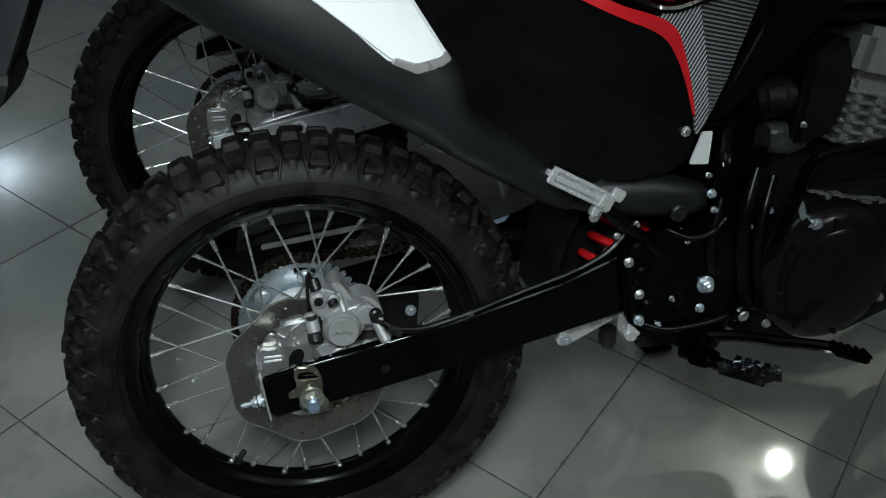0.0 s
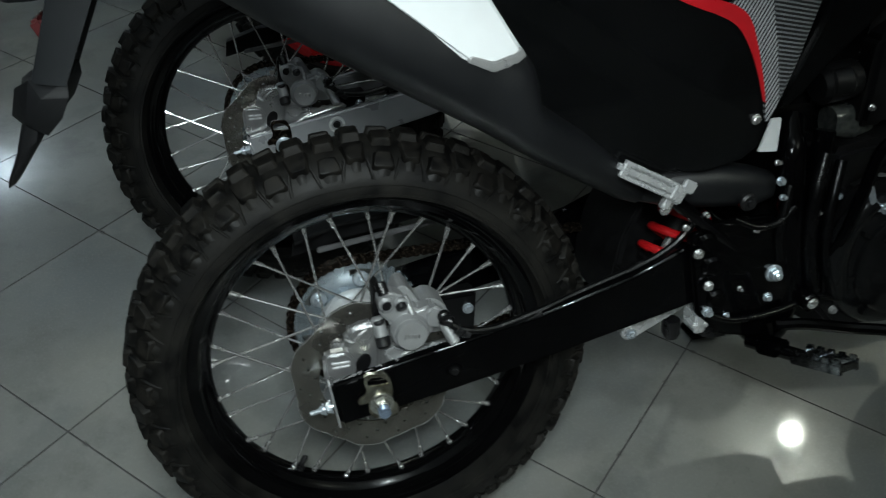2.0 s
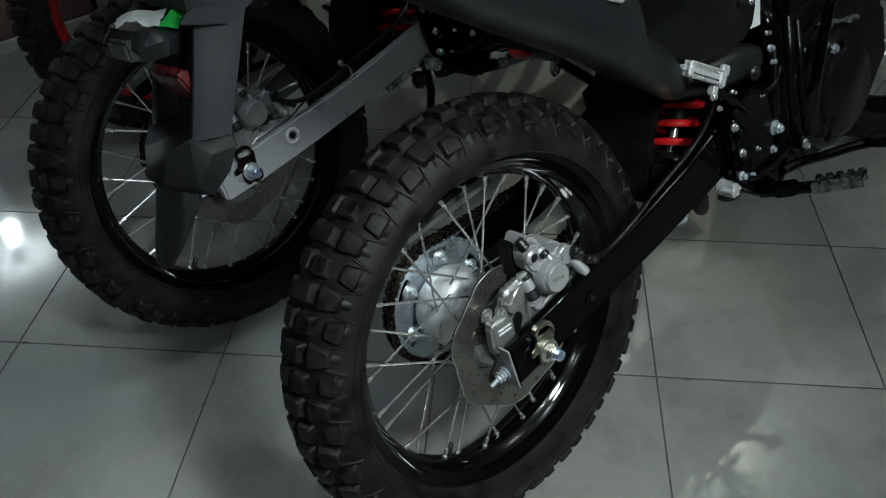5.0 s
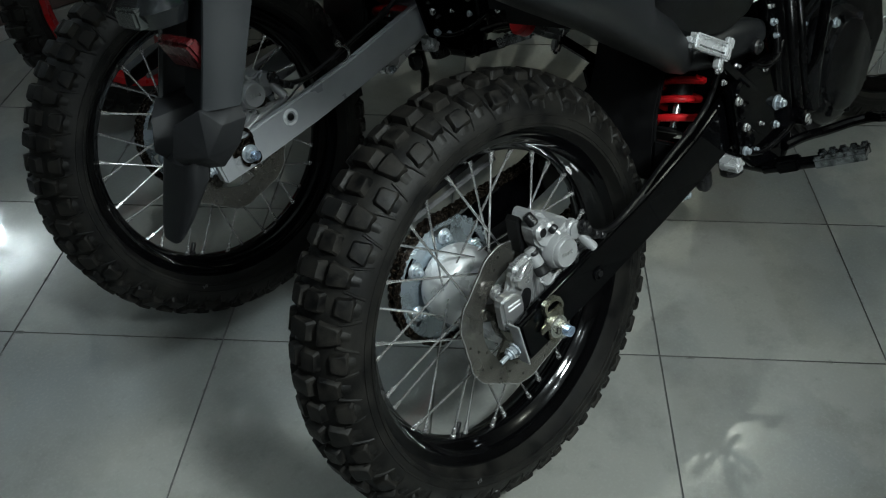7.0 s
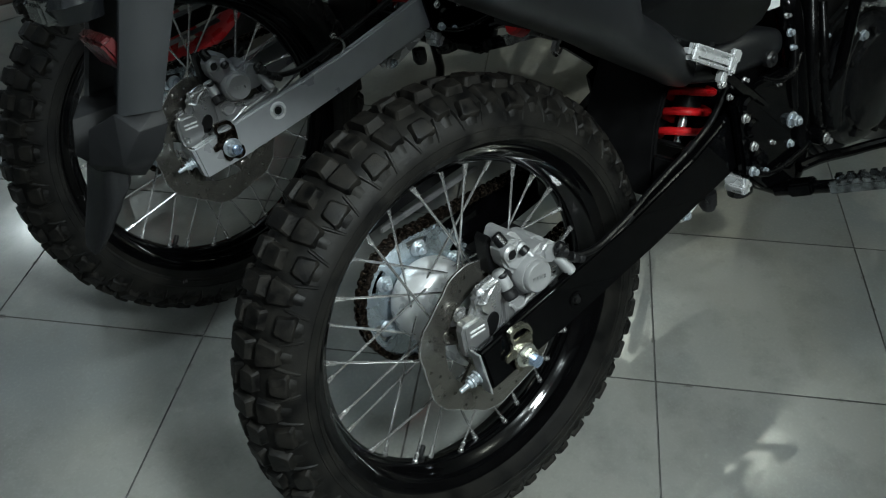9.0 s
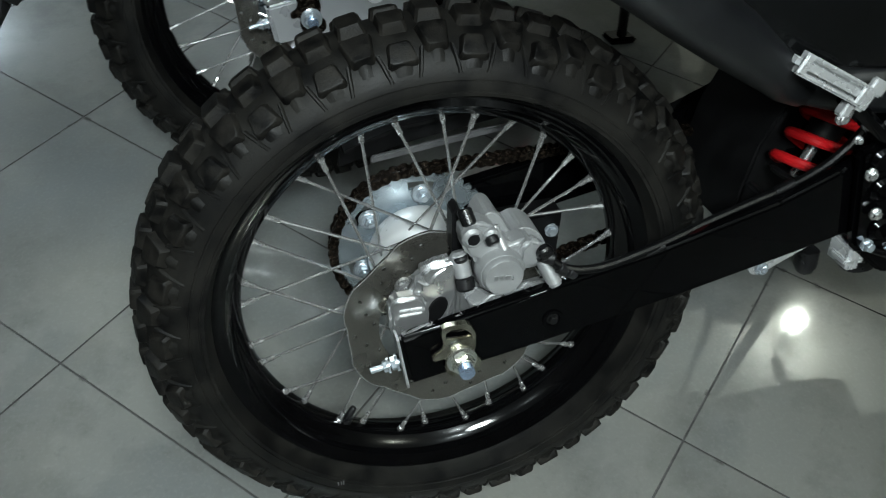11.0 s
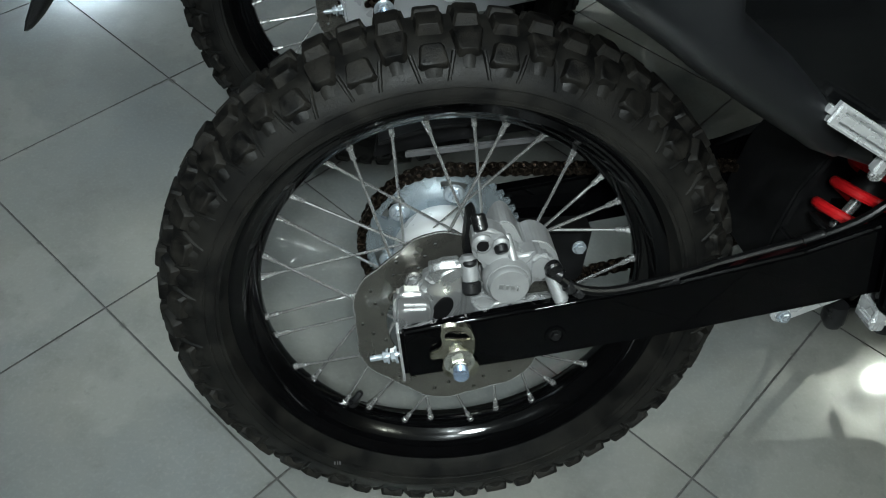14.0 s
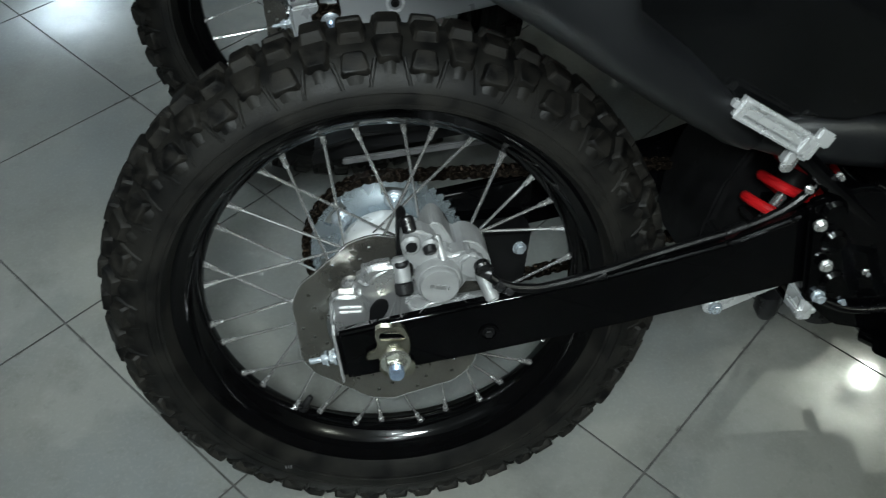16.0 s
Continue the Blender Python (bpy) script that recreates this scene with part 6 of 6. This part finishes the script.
U0, U1, V0, V1 = -9.5, 6.0, -5.0, 5.05


def room_box(name, lo, hi, material, label):
    bm = B()
    block(bm, lo, hi, 0.0)
    bmesh.ops.transform(bm, matrix=ROOM, verts=bm.verts)
    return tagged(link(name, bm, material, smooth=False), label, name.split("_")[0], kind="structure")


room_box("wall_north", (U0 - 0.2, V1, 0), (U1 + 0.2, V1 + 0.2, CEILING), PALE_WALL, "pale beige painted showroom wall")
room_box("wall_south", (U0 - 0.2, V0 - 0.2, 0), (U1 + 0.2, V0, CEILING), WALL_PAINT, "dark brown painted showroom wall")
room_box("wall_west", (U0 - 0.2, V0, 0), (U0, V1, CEILING), WALL_PAINT, "dark brown painted showroom wall")
room_box("wall_east", (U1, V0, 0), (U1 + 0.2, V1, CEILING), WALL_PAINT, "dark brown painted showroom wall")
room_box("ceiling", (U0 - 0.2, V0 - 0.2, CEILING), (U1 + 0.2, V1 + 0.2, CEILING + 0.15), CEILING_PAINT, "plain white painted ceiling with globe lamps")
floor = room_box("floor", (U0 - 0.2, V0 - 0.2, -0.12), (U1 + 0.2, V1 + 0.2, -0.002), GROUT, "polished grey ceramic floor tiles with dark joints")

# dark board cladding on one stretch of the far wall
room_box("wall_cladding", (0.75, V1 - 0.03, 0), (U1, V1 - 0.004, CEILING - 0.004), WALL_PAINT, "dark brown board cladding on the wall")

# window high in the far wall
bm = B()
for u0, u1 in ((-7.70, -7.36), (-7.31, -6.97), (-6.92, -6.58)):
    for z0, z1 in ((1.60, 2.22), (2.27, 2.82)):
        block(bm, (u0, V1 - 0.012, z0), (u1, V1 - 0.006, z1), 0.0)
bmesh.ops.transform(bm, matrix=ROOM, verts=bm.verts)
window = tagged(link("window_1", bm, WINDOW_GLOW, smooth=False), "pale blue daylit window in the far wall", "window", kind="structure")
bm = B()
for lo, hi in (((-7.75, 1.55), (-7.70, 2.87)), ((-7.36, 1.60), (-7.31, 2.82)), ((-6.97, 1.60), (-6.92, 2.82)), ((-6.58, 1.55), (-6.53, 2.87)),
               ((-7.70, 1.55), (-6.58, 1.60)), ((-7.70, 2.22), (-6.58, 2.27)), ((-7.70, 2.82), (-6.58, 2.87))):
    block(bm, (lo[0], V1 - 0.04, lo[1]), (hi[0], V1 - 0.001, hi[1]), 0.004)
bmesh.ops.transform(bm, matrix=ROOM, verts=bm.verts)
link("window_frame", bm, MATT_BLACK, window)

# low brown display plinth beyond the bikes
plinth = tagged(new("display_plinth"), "brown board display plinth with a pale skirting", "plinth")
plinth.location = (-0.20, 1.98, 0)
bm = B()
block(bm, (0, 0, 0.04), (1.2, 0.5, 0.52), 0.006)
link("body", bm, BROWN_BOARD, plinth)
bm = B()
block(bm, (0.0, -0.006, 0.0), (1.2, 0.49, 0.04), 0.003)
link("skirting", bm, PALE_TRIM, plinth)

# globe lamps under the ceiling, the fill lamps among them added
for x, y, watts, tint in LAMPS:
    lamp = tagged(new("ceiling_light"), "white ceiling lamp with a round bulb, switched on; some are added fill", "ceiling light", "ceiling lamps")
    lamp.location = (x, y, CEILING)
    bm = B()
    tube(bm, [(0, 0, 0), (0, 0, -0.02), (0, 0, -0.021), (0, 0, -0.115), (0, 0, -0.12), (0, 0, -0.16)], 0.05, 20, True, [0.06, 0.06, 0.022, 0.022, 0.035, 0.030])
    link("socket", bm, WHITE_PLASTIC, lamp)
    bm = B()
    bmesh.ops.create_uvsphere(bm, u_segments=24, v_segments=14, radius=0.042)
    bmesh.ops.translate(bm, verts=bm.verts, vec=(0, 0, DROP - CEILING))
    bulb = link("bulb", bm, LAMP_WHITE, lamp)
    bulb.visible_shadow = False
    data = bpy.data.lights.new("lamp_light", "POINT")
    data.shadow_soft_size, data.energy, data.color = 0.055, watts, tint
    new("lamp_light", data).location = (x, y, DROP)

# added fill spot, dressed as a shaded pendant on a cord, aimed at bikes
x, y, z, watts = FILL_SPOT
lamp = tagged(new("fill_spot_lamp"), "added fill spot with a black pendant shade tilted to the bikes, switched on", "pendant lamp")
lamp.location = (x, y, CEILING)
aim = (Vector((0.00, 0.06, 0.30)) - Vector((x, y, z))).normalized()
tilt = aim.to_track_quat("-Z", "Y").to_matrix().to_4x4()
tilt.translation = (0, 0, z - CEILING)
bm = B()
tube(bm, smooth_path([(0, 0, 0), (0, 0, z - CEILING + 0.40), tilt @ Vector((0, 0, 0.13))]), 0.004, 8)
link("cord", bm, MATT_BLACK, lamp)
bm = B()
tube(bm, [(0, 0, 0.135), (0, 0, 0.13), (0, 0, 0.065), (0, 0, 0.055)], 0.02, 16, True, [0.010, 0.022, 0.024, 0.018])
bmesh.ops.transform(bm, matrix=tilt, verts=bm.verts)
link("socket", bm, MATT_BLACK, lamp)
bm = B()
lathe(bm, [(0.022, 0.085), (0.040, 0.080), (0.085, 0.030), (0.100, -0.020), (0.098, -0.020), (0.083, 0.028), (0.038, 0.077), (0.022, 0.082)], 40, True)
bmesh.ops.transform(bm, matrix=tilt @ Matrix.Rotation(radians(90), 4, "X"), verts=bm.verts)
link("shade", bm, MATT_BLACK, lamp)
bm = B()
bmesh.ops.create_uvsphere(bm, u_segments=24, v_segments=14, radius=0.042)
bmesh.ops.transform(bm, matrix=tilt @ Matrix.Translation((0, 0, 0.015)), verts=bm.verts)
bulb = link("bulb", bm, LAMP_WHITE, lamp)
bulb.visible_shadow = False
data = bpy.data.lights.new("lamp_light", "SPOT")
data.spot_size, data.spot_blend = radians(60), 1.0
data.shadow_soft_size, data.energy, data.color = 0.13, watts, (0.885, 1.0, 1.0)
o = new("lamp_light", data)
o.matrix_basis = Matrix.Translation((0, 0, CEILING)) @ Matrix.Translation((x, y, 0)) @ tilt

# ---- floor tiles ----
gap = 0.0022


def tile_mesh():
    bm = B()
    h = (SIDE - gap) / 2
    lo = [bm.verts.new((x, y, -0.006)) for x, y in ((-h, -h), (h, -h), (h, h), (-h, h))]
    b = 0.0005
    mid = [bm.verts.new((x, y, -b)) for x, y in ((-h, -h), (h, -h), (h, h), (-h, h))]
    top = [bm.verts.new((x, y, 0)) for x, y in ((b - h, b - h), (h - b, b - h), (h - b, h - b), (b - h, h - b))]
    for a, c in ((lo, mid), (mid, top)):
        for k in range(4):
            bm.faces.new((a[k], a[(k + 1) % 4], c[(k + 1) % 4], c[k])).material_index = 1
    bm.faces.new(top)
    me = bpy.data.meshes.new("tile")
    bm.to_mesh(me)
    bm.free()
    me.materials.append(TILE)
    me.materials.append(GROUT)
    return me


mesh = tile_mesh()
turn = Matrix.Rotation(radians(TURN), 4, "Z")
rnd = random.Random(11)
far = []
for i in range(-30, 31):
    for j in range(-30, 31):
        p = turn @ Vector(((i + 0.5) * SIDE, (j + 0.5) * SIDE, 0))
        x, y = p.x + CORNER[0], p.y + CORNER[1]
        q = ROOM.inverted() @ Vector((x, y, 0))
        if not (U0 - 0.25 < q.x < U1 + 0.25 and V0 - 0.25 < q.y < V1 + 0.25):
            continue
        if -2.6 < x < 2.8 and -1.6 < y < 4.6:
            t = new("tile", mesh)
            t.parent = floor
            t.matrix_basis = pose(x, y, rnd.uniform(-0.0002, 0.0002), rnd.uniform(-0.05, 0.05), rnd.uniform(-0.05, 0.05), TURN)
        else:
            far.append((x, y))
verts, faces = [], []
h = (SIDE - gap) / 2
for x, y in far:
    k = len(verts)
    for dx, dy in ((-h, -h), (h, -h), (h, h), (-h, h)):
        q = turn @ Vector((dx, dy, 0))
        verts.append((x + q.x, y + q.y, 0.0))
    faces.append((k, k + 1, k + 2, k + 3))
me = bpy.data.meshes.new("far_tiles")
me.from_pydata(verts, [], faces)
me.materials.append(TILE)
o = tagged(new("far_tiles", me), kind="stuff")
o.parent = floor
